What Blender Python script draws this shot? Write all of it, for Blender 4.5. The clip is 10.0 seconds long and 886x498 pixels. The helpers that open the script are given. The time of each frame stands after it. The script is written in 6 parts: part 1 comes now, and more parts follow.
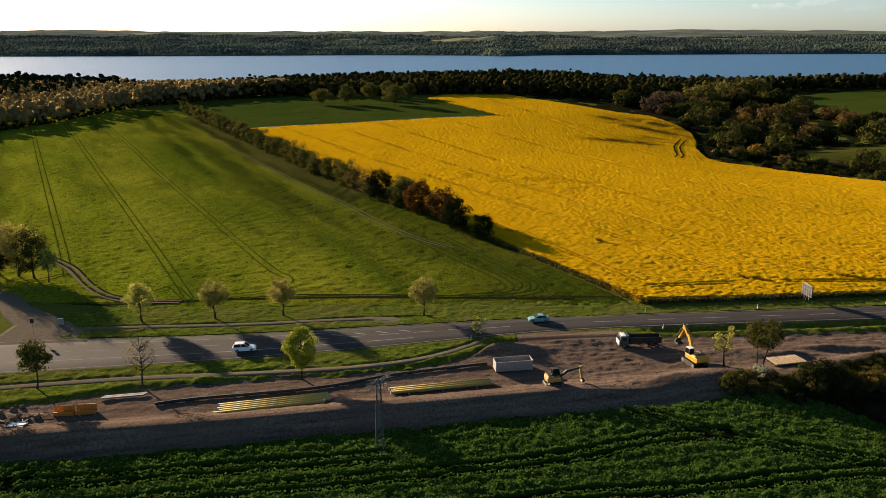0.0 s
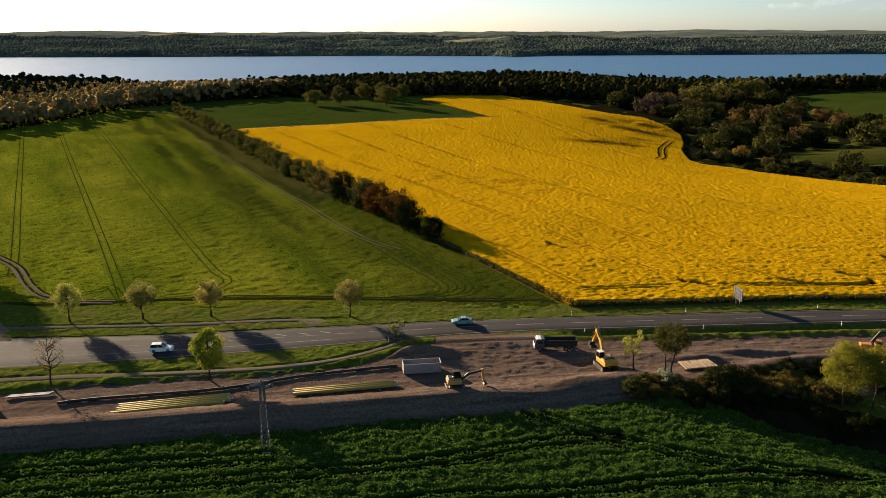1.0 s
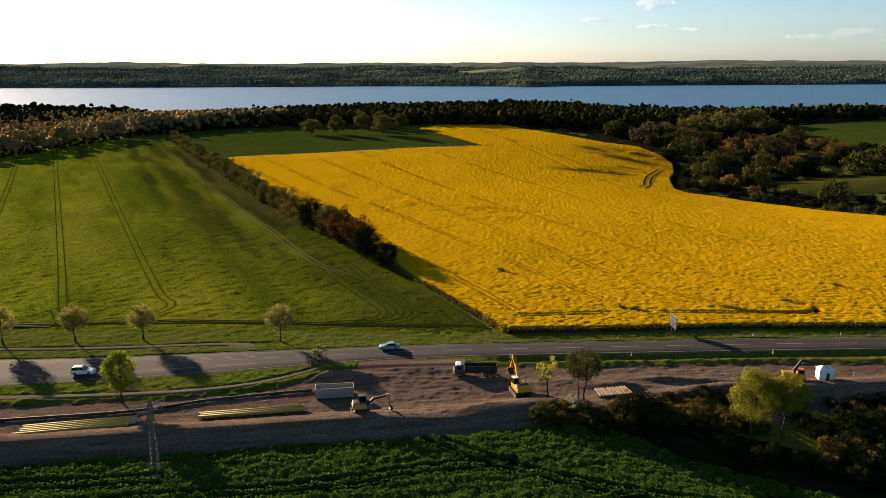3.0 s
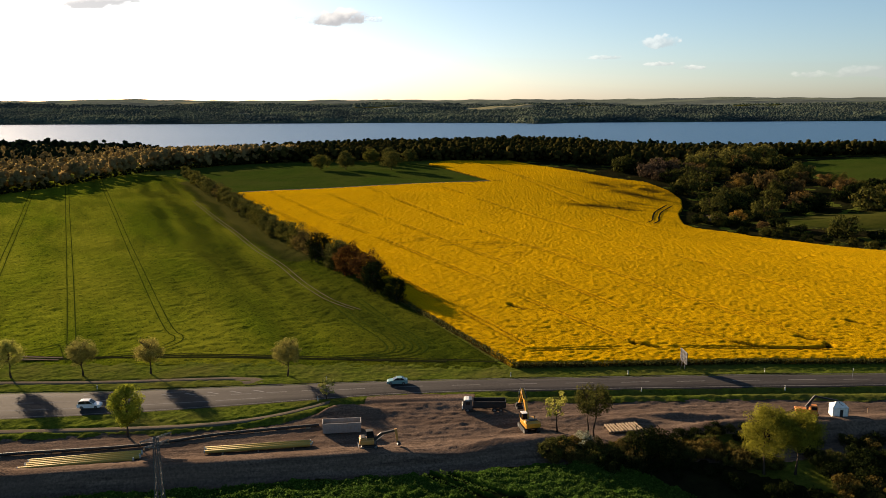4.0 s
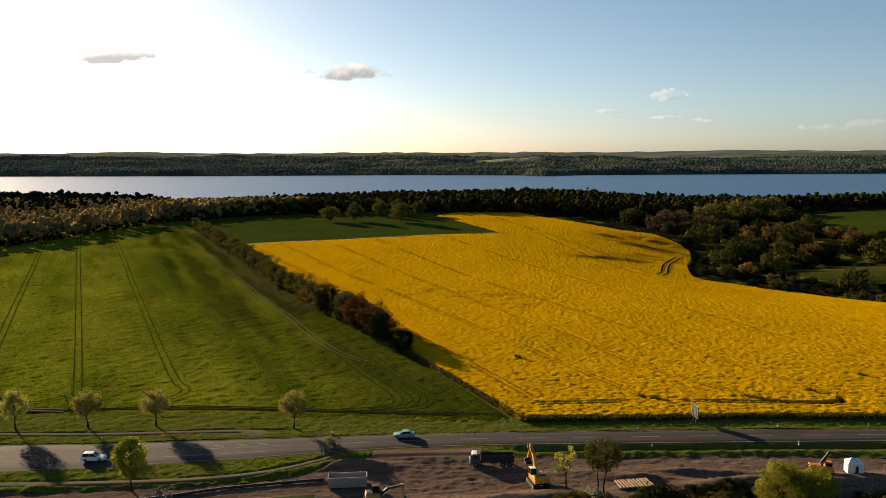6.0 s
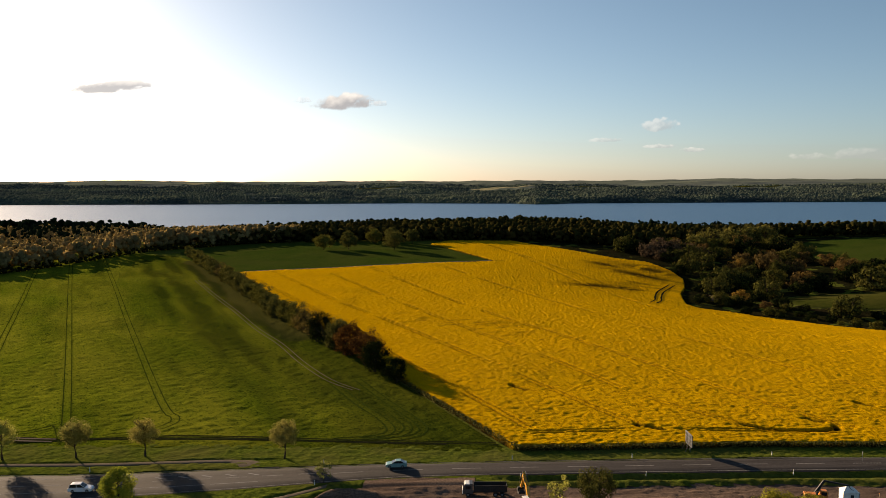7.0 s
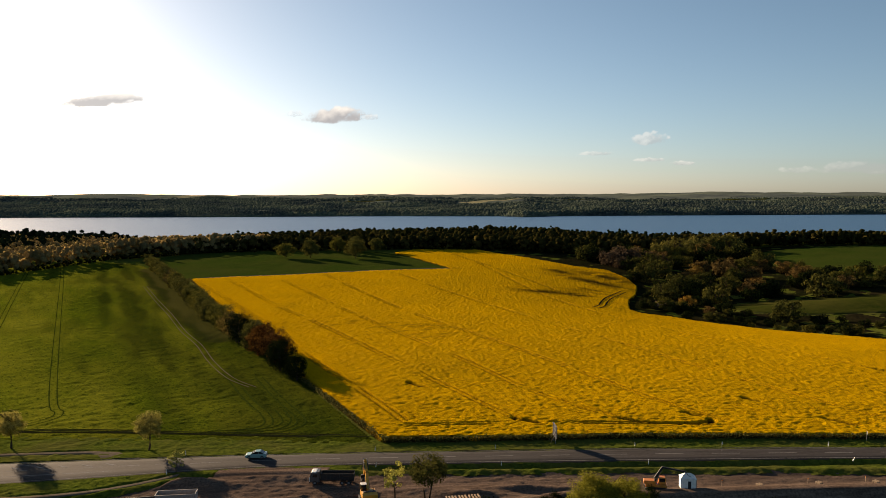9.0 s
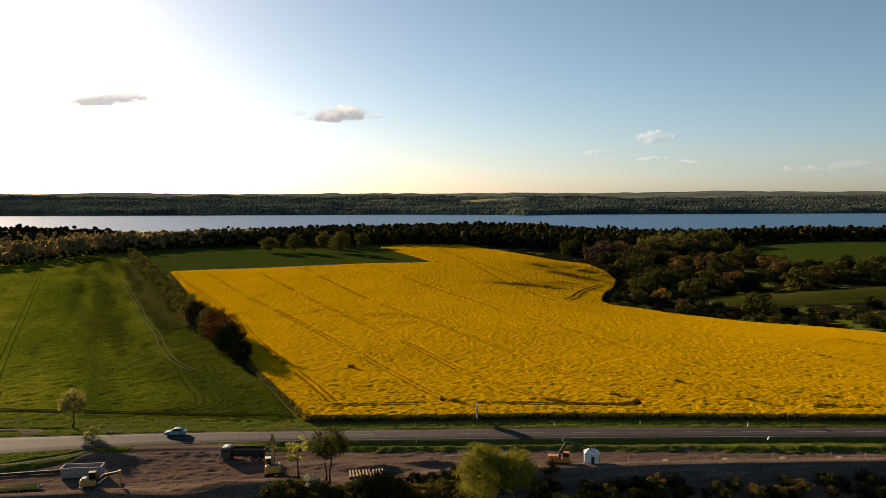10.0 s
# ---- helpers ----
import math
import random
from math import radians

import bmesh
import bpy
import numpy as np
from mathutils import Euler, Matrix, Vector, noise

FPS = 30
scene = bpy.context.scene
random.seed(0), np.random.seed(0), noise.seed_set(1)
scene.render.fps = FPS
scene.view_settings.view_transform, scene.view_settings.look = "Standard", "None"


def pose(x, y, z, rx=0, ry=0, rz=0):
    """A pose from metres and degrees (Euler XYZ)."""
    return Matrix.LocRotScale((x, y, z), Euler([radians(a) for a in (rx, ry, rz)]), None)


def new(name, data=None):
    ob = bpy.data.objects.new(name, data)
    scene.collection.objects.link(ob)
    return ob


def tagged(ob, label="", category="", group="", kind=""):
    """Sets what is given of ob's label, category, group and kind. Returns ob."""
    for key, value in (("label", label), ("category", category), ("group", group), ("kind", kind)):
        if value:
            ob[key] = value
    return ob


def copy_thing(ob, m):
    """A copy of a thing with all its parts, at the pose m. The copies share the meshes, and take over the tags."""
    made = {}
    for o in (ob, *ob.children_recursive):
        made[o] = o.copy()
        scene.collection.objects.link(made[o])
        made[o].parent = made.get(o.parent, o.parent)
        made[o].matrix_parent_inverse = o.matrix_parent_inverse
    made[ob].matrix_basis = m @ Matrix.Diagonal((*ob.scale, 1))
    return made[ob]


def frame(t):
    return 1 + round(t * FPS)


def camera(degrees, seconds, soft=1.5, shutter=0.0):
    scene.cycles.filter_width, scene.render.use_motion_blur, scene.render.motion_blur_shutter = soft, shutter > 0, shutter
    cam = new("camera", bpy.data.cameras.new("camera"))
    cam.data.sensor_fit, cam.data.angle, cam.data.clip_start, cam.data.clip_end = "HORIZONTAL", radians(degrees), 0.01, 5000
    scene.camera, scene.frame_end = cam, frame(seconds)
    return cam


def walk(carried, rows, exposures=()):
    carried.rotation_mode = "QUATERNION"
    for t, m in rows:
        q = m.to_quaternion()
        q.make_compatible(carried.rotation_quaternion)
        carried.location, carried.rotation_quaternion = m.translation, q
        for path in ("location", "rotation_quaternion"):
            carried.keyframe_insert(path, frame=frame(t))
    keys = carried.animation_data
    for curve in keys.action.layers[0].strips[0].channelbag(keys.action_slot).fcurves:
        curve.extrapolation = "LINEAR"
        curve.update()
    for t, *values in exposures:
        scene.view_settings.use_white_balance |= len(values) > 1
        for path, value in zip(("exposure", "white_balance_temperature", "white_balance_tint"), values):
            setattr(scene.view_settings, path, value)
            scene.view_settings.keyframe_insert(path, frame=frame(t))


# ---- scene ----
import itertools

cam = camera(57.5, 10.0, soft=0.6)
METRES, EYE, TILT, LEAN, TURN = 89.0, 59.7, -15.0, 0.0, 0.0
ROWS = [
    (0.0, 0.0, 0.0, 0.0, 0.0, 0.0, -0.0),
    (0.5, 0.1146, -0.0029, 0.0025, 0.57, 0.05, -0.16),
    (1.0, 0.2219, -0.006, 0.0054, 1.15, 0.02, -0.24),
    (1.5, 0.3387, -0.0058, 0.0033, 1.8, 0.16, -0.4),
    (2.0, 0.423, -0.0032, 0.0, 2.22, 0.1, -0.49),
    (2.5, 0.4419, -0.0034, -0.0009, 2.41, 0.84, -0.52),
    (4.0, 0.4423, -0.0017, -0.0059, 3.12, 4.6, -0.67),
    (4.5, 0.4437, -0.0013, -0.0052, 3.7, 5.61, -0.83),
    (5.0, 0.4436, -0.0024, -0.0038, 3.87, 6.47, -0.86),
    (5.5, 0.4434, -0.0025, -0.0045, 3.8, 7.29, -0.88),
    (7.0, 0.4489, 0.0004, -0.0065, 3.32, 10.25, -0.76),
    (7.5, 0.4668, -0.0002, -0.0087, 2.87, 10.98, -0.67),
    (8.0, 0.5617, 0.0039, -0.0209, 2.82, 11.18, -0.58),
    (8.5, 0.6713, 0.0083, -0.0401, 2.88, 11.24, -0.61),
    (9.0, 0.7694, 0.0105, -0.0577, 3.05, 11.25, -0.68),
    (9.5, 0.8747, 0.015, -0.083, 3.32, 11.27, -0.77),
    (10.0, 0.9794, 0.0184, -0.1044, 3.49, 11.22, -0.82),
]
walk(cam, [(t, pose(0, 0, EYE, TILT, LEAN, TURN) @ pose(METRES * x, METRES * y, METRES * z, 90 + pitch, roll, yaw)) for t, x, y, z, yaw, pitch, roll in ROWS],
     ((0.0, 1.66, 6500, 10), (2.5, 1.66, 6500, 10), (4.0, 1.54, 6800, 12), (5.5, 1.40, 6950, 13), (7.5, 1.27, 7050, 13.5), (10.0, 1.27, 7050, 13.5)))

# ---- light ----
SUN_AZ, SUN_EL = radians(43.0), radians(13.0)     # sun to the left of straight ahead, low
world = bpy.data.worlds.new("world")
scene.world = world
world.use_nodes = True
wn = world.node_tree.nodes
sky = wn.new("ShaderNodeTexSky")
sky.sky_type = "NISHITA"
sky.sun_disc = False
sky.sun_elevation, sky.sun_rotation = SUN_EL, -SUN_AZ
sky.air_density, sky.dust_density, sky.ozone_density = 0.65, 0.7, 2.0
wn["Background"].inputs["Strength"].default_value = 0.05
pale = wn.new("ShaderNodeHueSaturation")
pale.inputs["Hue"].default_value, pale.inputs["Saturation"].default_value = 0.487, 0.98
world.node_tree.links.new(sky.outputs[0], pale.inputs["Color"])
world.node_tree.links.new(pale.outputs[0], wn["Background"].inputs["Color"])
sun = new("sun", bpy.data.lights.new("sun", "SUN"))
sun.data.energy, sun.data.angle, sun.data.color = 5.0, radians(0.6), (1.0, 0.77, 0.52)
sun_dir = Vector((-math.sin(SUN_AZ) * math.cos(SUN_EL), math.cos(SUN_AZ) * math.cos(SUN_EL), math.sin(SUN_EL)))
sun.matrix_world = Matrix.Translation((0, 0, 300)) @ sun_dir.to_track_quat("Z", "Y").to_matrix().to_4x4()

# ---- materials ----
def node_material(name):
    m = bpy.data.materials.new(name)
    m.use_nodes = True
    nt = m.node_tree
    return m, nt, nt.nodes["Principled BSDF"]


def link(nt, a, b):
    nt.links.new(a, b)


def noise_tex(nt, scale, detail=4, rough=0.6, stretch=(1, 1, 1), turn=0.0):
    tc = nt.nodes.new("ShaderNodeTexCoord")
    mp = nt.nodes.new("ShaderNodeMapping")
    mp.vector_type = "TEXTURE"
    mp.inputs["Scale"].default_value = [1 / k for k in stretch]
    mp.inputs["Rotation"].default_value = (0, 0, radians(turn))
    n = nt.nodes.new("ShaderNodeTexNoise")
    n.inputs["Scale"].default_value, n.inputs["Detail"].default_value, n.inputs["Roughness"].default_value = scale, detail, rough
    link(nt, tc.outputs["Object"], mp.inputs["Vector"])
    link(nt, mp.outputs["Vector"], n.inputs["Vector"])
    return n.outputs["Fac"]


def ramp(nt, fac, stops):
    r = nt.nodes.new("ShaderNodeValToRGB")
    el = r.color_ramp.elements
    while len(el) < len(stops):
        el.new(0.5)
    for e, (p, c) in zip(el, stops):
        e.position, e.color = p, (*c, 1)
    link(nt, fac, r.inputs["Fac"])
    return r.outputs["Color"]


def mix(nt, fac, a, b, mode="MIX"):
    m = nt.nodes.new("ShaderNodeMix")
    m.data_type, m.blend_type = "RGBA", mode
    for sock, v in ((m.inputs[0], fac), (m.inputs[6], a), (m.inputs[7], b)):
        if isinstance(v, (int, float)):
            sock.default_value = v
        elif isinstance(v, tuple):
            sock.default_value = (*v, 1)
        else:
            link(nt, v, sock)
    return m.outputs[2]


def bump(nt, bsdf, height, strength, distance):
    b = nt.nodes.new("ShaderNodeBump")
    b.inputs["Strength"].default_value, b.inputs["Distance"].default_value = strength, distance
    link(nt, height, b.inputs["Height"])
    link(nt, b.outputs["Normal"], bsdf.inputs["Normal"])


def attribute(nt, name):
    a = nt.nodes.new("ShaderNodeAttribute")
    a.attribute_name = name
    return a.outputs["Fac"]


def surface(name, dark, light, scale=1.0, big=0.05, rough=0.9, relief=0.05, bump_strength=0.6, metal=0.0, tint=None, spec=0.0, streak=None):
    """A two-scale mottled surface: fine grain from dark to light, broad patches towards tint."""
    m, nt, b = node_material(name)
    fine = noise_tex(nt, scale, 6, 0.65)
    broad = noise_tex(nt, big, 3)
    col = ramp(nt, fine, ((0.3, dark), (0.7, light)))
    if streak:
        drag = ramp(nt, noise_tex(nt, 1.0, 5, 0.65, (streak[0], streak[1], 1), streak[2]), ((0.35, (0.55, 0.53, 0.52)), (0.6, (1.15, 1.12, 1.1))))
        col = mix(nt, 1.0, col, drag, "MULTIPLY")
    if tint:
        col = mix(nt, ramp(nt, broad, ((0.42, (0, 0, 0)), (0.62, (1, 1, 1)))), col, mix(nt, 0.6, col, tint))
    link(nt, col, b.inputs["Base Color"])
    b.inputs["Roughness"].default_value, b.inputs["Metallic"].default_value = rough, metal
    b.inputs["Specular IOR Level"].default_value = spec
    if relief:
        bump(nt, b, fine, bump_strength, relief)
    return m


def tracked(name, dark, light, tint, soil, scale, big, relief, stretch=(1, 1, 1), turn=0.0, thru=0.0, shade_flecks=None):
    """A crop or a meadow: grain, broad patches, painted specks of shade between plants, and the attribute 'track'
    baring what lies under it.
    """
    m, nt, b = node_material(name)
    fine = noise_tex(nt, scale, 6, 0.7)
    broad = noise_tex(nt, big, 4, 0.6, stretch, turn)
    col = ramp(nt, fine, ((0.3, dark), (0.68, light)))
    col = mix(nt, ramp(nt, broad, ((0.36, (0, 0, 0)), (0.66, (1, 1, 1)))), col, mix(nt, 0.65, col, tint))
    # Small dark specks multiply the colour, painting shadows between the plants.
    if shade_flecks:
        size, low, high, shade = shade_flecks
        col = mix(nt, 1.0, col, ramp(nt, noise_tex(nt, size, 3, 0.55), ((low, shade), (high, (1, 1, 1)))), "MULTIPLY")
    col = mix(nt, attribute(nt, "dry"), col, mix(nt, fine, (0.030, 0.030, 0.010), (0.115, 0.090, 0.038)))
    col = mix(nt, attribute(nt, "track"), col, soil)
    link(nt, col, b.inputs["Base Color"])
    b.inputs["Roughness"].default_value = 0.9
    b.inputs["Specular IOR Level"].default_value = 0.0
    bump(nt, b, fine, 0.8, relief)
    if thru:
        out = nt.nodes["Material Output"]
        tr = nt.nodes.new("ShaderNodeBsdfTranslucent")
        ms = nt.nodes.new("ShaderNodeMixShader")
        ms.inputs[0].default_value = thru
        link(nt, col, tr.inputs["Color"])
        link(nt, b.outputs[0], ms.inputs[1])
        link(nt, tr.outputs[0], ms.inputs[2])
        link(nt, ms.outputs[0], out.inputs["Surface"])
    return m


def leaves(name, dark, light, autumn=None, thru=0.45, patches=0.0):
    """Small leaves: colour varies from leaf to leaf and from plant to plant; light comes through them."""
    m, nt, b = node_material(name)
    geo = nt.nodes.new("ShaderNodeNewGeometry")
    info = nt.nodes.new("ShaderNodeObjectInfo")
    col = ramp(nt, geo.outputs["Random Per Island"], ((0.0, dark), (1.0, light)))
    if patches:
        col = mix(nt, 1.0, col, ramp(nt, noise_tex(nt, patches, 3, 0.6, (0.6, 1.6, 1)), ((0.38, (0.50, 0.55, 0.62)), (0.6, (1.25, 1.25, 1.0)))), "MULTIPLY")
    if autumn:
        tone = nt.nodes.new("ShaderNodeMath")
        tone.operation = "ADD"
        link(nt, attribute(nt, "tone"), tone.inputs[0])
        tone.inputs[1].default_value = 0.0
        col = mix(nt, tone.outputs[0], col, mix(nt, 0.75, col, autumn))
    col = mix(nt, 1.0, col, ramp(nt, noise_tex(nt, 0.9, 4, 0.7), ((0.3, (0.72, 0.72, 0.72)), (0.7, (1.22, 1.22, 1.18)))), "MULTIPLY")
    var = ramp(nt, info.outputs["Random"], ((0.0, (0.72, 0.78, 0.8)), (0.5, (1, 1, 1)), (1.0, (1.12, 1.1, 0.85))))
    col = mix(nt, 1.0, col, var, "MULTIPLY")
    link(nt, col, b.inputs["Base Color"])
    b.inputs["Roughness"].default_value = 0.65
    b.inputs["Specular IOR Level"].default_value = 0.0
    tr = nt.nodes.new("ShaderNodeBsdfTranslucent")
    link(nt, col, tr.inputs["Color"])
    ms = nt.nodes.new("ShaderNodeMixShader")
    ms.inputs[0].default_value = thru
    link(nt, b.outputs[0], ms.inputs[1])
    link(nt, tr.outputs[0], ms.inputs[2])
    link(nt, ms.outputs[0], nt.nodes["Material Output"].inputs["Surface"])
    return m


def paint(name, color, rough=0.45, dirt=(0.16, 0.12, 0.09), amount=0.35, metal=0.0):
    m, nt, b = node_material(name)
    n = noise_tex(nt, 2.2, 6, 0.7)
    f = ramp(nt, n, ((0.45, (0, 0, 0)), (0.75, (amount, amount, amount))))
    link(nt, mix(nt, f, color, dirt), b.inputs["Base Color"])
    b.inputs["Roughness"].default_value, b.inputs["Metallic"].default_value = rough, metal
    return m


M_GRASS = surface("rough_grass", (0.02, 0.038, 0.005), (0.110, 0.132, 0.018), 1.1, 0.06, relief=0.25, bump_strength=0.9, tint=(0.085, 0.08, 0.022))
M_STEMS = leaves("rape_stems", (0.03, 0.035, 0.012), (0.16, 0.14, 0.04), None, 0.3)
M_SOIL = surface("dug_soil", (0.056, 0.042, 0.034), (0.185, 0.137, 0.107), 2.4, 0.06, streak=(0.07, 0.9, 12), relief=0.12, bump_strength=0.8, tint=(0.085, 0.060, 0.047))
M_GREEN = tracked("young_cereal", (0.016, 0.048, 0.003), (0.180, 0.215, 0.013), (0.255, 0.250, 0.022), (0.012, 0.020, 0.004), 2.2, 0.035, 0.8, (1.0, 0.25, 1), 28, 0.1, (1.1, 0.36, 0.46, (0.42, 0.5, 0.6)))
M_DARKGREEN = tracked("dense_cereal", (0.020, 0.042, 0.006), (0.046, 0.072, 0.011), (0.055, 0.066, 0.014), (0.05, 0.05, 0.02), 0.6, 0.02, 0.3, thru=0.2)
M_RAPE = tracked("flowering_rape", (0.49, 0.282, 0.006), (0.92, 0.565, 0.009), (0.85, 0.495, 0.007), (0.040, 0.027, 0.007), 2.4, 0.03, 0.5, thru=0.40, shade_flecks=(2.6, 0.38, 0.50, (0.52, 0.40, 0.45)))
M_CROPLEAF = leaves("crop_leaves", (0.030, 0.060, 0.011), (0.105, 0.172, 0.033), None, 0.38)
M_CROP = tracked("leafy_crop", (0.008, 0.026, 0.004), (0.060, 0.128, 0.015), (0.03, 0.062, 0.008), (0.004, 0.005, 0.003), 2.6, 0.08, 0.2, thru=0.2)
M_MEADOW = tracked("hill_meadow", (0.020, 0.033, 0.005), (0.048, 0.054, 0.010), (0.068, 0.062, 0.016), (0.06, 0.06, 0.03), 0.25, 0.015, 0.3, thru=0.15)
M_ASPHALT = surface("worn_asphalt", (0.020, 0.0185, 0.019), (0.045, 0.041, 0.041), 1.4, 0.09, 0.9, 0.01, 0.3, tint=(0.04, 0.036, 0.036), spec=0.12, streak=(0.035, 1.1, 9))
M_PATH = surface("sandy_path", (0.08, 0.066, 0.05), (0.15, 0.125, 0.098), 1.3, 0.1, 0.9, 0.03, 0.4, tint=(0.12, 0.1, 0.075))
M_LINE = surface("road_paint", (0.16, 0.155, 0.15), (0.34, 0.33, 0.32), 3.0, 0.5, 0.6, 0.0)
M_BARK = surface("bark", (0.022, 0.017, 0.013), (0.075, 0.058, 0.044), 6.0, 0.5, 0.95, 0.03)
M_FOREST = leaves("forest_leaves", (0.19, 0.15, 0.062), (0.34, 0.265, 0.11), (0.50, 0.35, 0.15), 0.58)
# Back wood and firs: dark ends lowered to put backlit shade into the colour.
M_BACKWOOD = leaves("shaded_wood_leaves", (0.007, 0.009, 0.003), (0.038, 0.037, 0.010), (0.085, 0.063, 0.017), 0.12)
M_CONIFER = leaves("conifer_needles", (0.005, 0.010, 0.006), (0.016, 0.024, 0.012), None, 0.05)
M_HEDGE = leaves("hedge_leaves", (0.032, 0.036, 0.009), (0.150, 0.140, 0.034), None, 0.3)
M_REDLEAF = leaves("copper_leaves", (0.030, 0.015, 0.005), (0.13, 0.062, 0.018), None, 0.3)
M_LIME = leaves("spring_leaves", (0.16, 0.145, 0.018), (0.37, 0.325, 0.042), None, 0.5)
M_BLOSSOM = leaves("pale_spring_leaves", (0.14, 0.15, 0.03), (0.46, 0.44, 0.12), None, 0.5)
M_OLIVE = leaves("olive_spring_leaves", (0.15, 0.128, 0.030), (0.42, 0.365, 0.10), None, 0.5)
M_BUSH = leaves("bush_leaves", (0.03, 0.036, 0.010), (0.10, 0.095, 0.025), None, 0.4)
M_BROWNBUSH = leaves("russet_twigs", (0.055, 0.040, 0.011), (0.20, 0.145, 0.040), None, 0.4)
M_VALLEY = leaves("valley_leaves", (0.026, 0.029, 0.006), (0.112, 0.104, 0.025), None, 0.22)
M_VALLEYBROWN = leaves("valley_twigs", (0.055, 0.036, 0.014), (0.20, 0.125, 0.042), None, 0.3)
M_GREYTWIG = leaves("grey_brown_twigs", (0.040, 0.028, 0.018), (0.115, 0.080, 0.052), None, 0.3)
# Lighter olive for the tall valley trees: sunlight is painted into the leaf colour.
M_TALLOLIVE = leaves("sunlit_olive_leaves", (0.065, 0.060, 0.013), (0.205, 0.178, 0.042), None, 0.3)
M_GOLDLEAF = leaves("golden_leaves", (0.12, 0.075, 0.015), (0.34, 0.20, 0.045), None, 0.35)
# Leaf colour lowered to near black so it carries the shade of thickets.
M_DEEPBUSH = leaves("shade_dark_leaves", (0.003, 0.006, 0.002), (0.026, 0.034, 0.010), None, 0.15)
M_YOUNGLEAF = leaves("young_leaves", (0.14, 0.17, 0.017), (0.35, 0.37, 0.05), None, 0.5)
# Near-black scrub colour: the shade between and under bushes is painted in.
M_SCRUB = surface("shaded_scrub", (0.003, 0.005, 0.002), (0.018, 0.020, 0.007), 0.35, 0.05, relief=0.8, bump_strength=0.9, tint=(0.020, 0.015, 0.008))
M_RUT = surface("pressed_green_rut", (0.012, 0.022, 0.003), (0.040, 0.056, 0.008), 1.2, 0.12, relief=0.06)
# Rut soil with the shadow inside the wheel marks painted into its colour.
M_SHADERUT = surface("shaded_rut_soil", (0.007, 0.009, 0.004), (0.024, 0.026, 0.012), 2.0, 0.2, relief=0.05)
M_STRAW = surface("pale_far_field", (0.24, 0.22, 0.13), (0.34, 0.31, 0.17), 0.05, 0.01, relief=0.0)
# Far woods: aerial haze is put into the pale bluish base colours.
M_FARTREES = leaves("hazy_leaves", (0.058, 0.077, 0.080), (0.112, 0.134, 0.123), None, 0.15, 0.0045)
M_FARWOOD = surface("hazy_woodland", (0.078, 0.098, 0.096), (0.118, 0.141, 0.128), 0.03, 0.003, relief=1.0, bump_strength=0.3, tint=(0.15, 0.175, 0.125), streak=(0.003, 0.018, 3))

m, nt, b = node_material("lake_water")
b.inputs["Base Color"].default_value = (0.03, 0.10, 0.21, 1)
b.inputs["Roughness"].default_value = 0.35
b.inputs["Specular IOR Level"].default_value = 0.3
b.inputs["IOR"].default_value = 1.33
bump(nt, b, noise_tex(nt, 0.08, 5, 0.6, (1, 2.4, 1)), 0.35, 2.0)
M_WATER = m

# ---- numbers for the lie of the land ----
rng = np.random.default_rng(7)


def smooth(a, b, v):
    t = np.clip((v - a) / (b - a), 0, 1)
    return t * t * (3 - 2 * t)


LATTICE = np.random.default_rng(3).random((256, 256))


def value_noise(x, y, size):
    x, y = np.asarray(x, float) / size, np.asarray(y, float) / size
    xi, yi = np.floor(x).astype(int), np.floor(y).astype(int)
    fx, fy = x - xi, y - yi
    fx, fy = fx * fx * (3 - 2 * fx), fy * fy * (3 - 2 * fy)
    g = lambda i, j: LATTICE[(xi + i) % 256, (yi + j) % 256]
    return (g(0, 0) * (1 - fx) + g(1, 0) * fx) * (1 - fy) + (g(0, 1) * (1 - fx) + g(1, 1) * fx) * fy


def fbm(x, y, size, octaves=3):
    """Noise from -0.5 to 0.5."""
    total, amp, norm = 0.0, 1.0, 0.0
    for k in range(octaves):
        total = total + amp * (value_noise(x + 17.3 * k, y + 9.1 * k, size / 2 ** k) - 0.5)
        norm += amp
        amp *= 0.55
    return total / norm * 1.3


def bank_top(x):
    return np.interp(x, (-130, -59, -34, -17, 11, 41, 70, 100, 121, 160, 260), (99, 110.5, 114.6, 118.2, 123.8, 129.6, 136, 143, 146, 150, 158))


def verge_line(x):
    return np.interp(x, (-130, -68, -56, -37, -17, -2.5, 6, 12, 44, 68, 101, 142, 163, 260), (112, 122.5, 127.5, 131.8, 134.8, 139.3, 144, 150, 153.5, 154.8, 157.2, 158.8, 160, 165))


def road_near(x):
    return np.interp(x, (-200, -130, -67.6, -39.4, -14.8, 20, 42, 99.7, 145, 168, 400), (119, 128, 137, 141.7, 147.3, 156.7, 159.6, 164.8, 168.4, 169.9, 184))


def road_far(x):
    return np.interp(x, (-200, -130, -74.7, -42.8, -15.9, 20, 42, 100, 148, 171, 400), (141, 146, 152.7, 155.2, 159.5, 165.0, 167.3, 173.0, 175.9, 177.2, 191))


def shore(x):
    return np.interp(x, (-3500, -1562, -900, -275, 120, 197, 330, 700, 1357, 3500), (2500, 2660, 2720, 2850, 2800, 2700, 2830, 2900, 3005, 3300))


def gauss(x, y, cx, cy, sx, sy, h):
    return h * np.exp(-0.5 * (((x - cx) / sx) ** 2 + ((y - cy) / sy) ** 2))


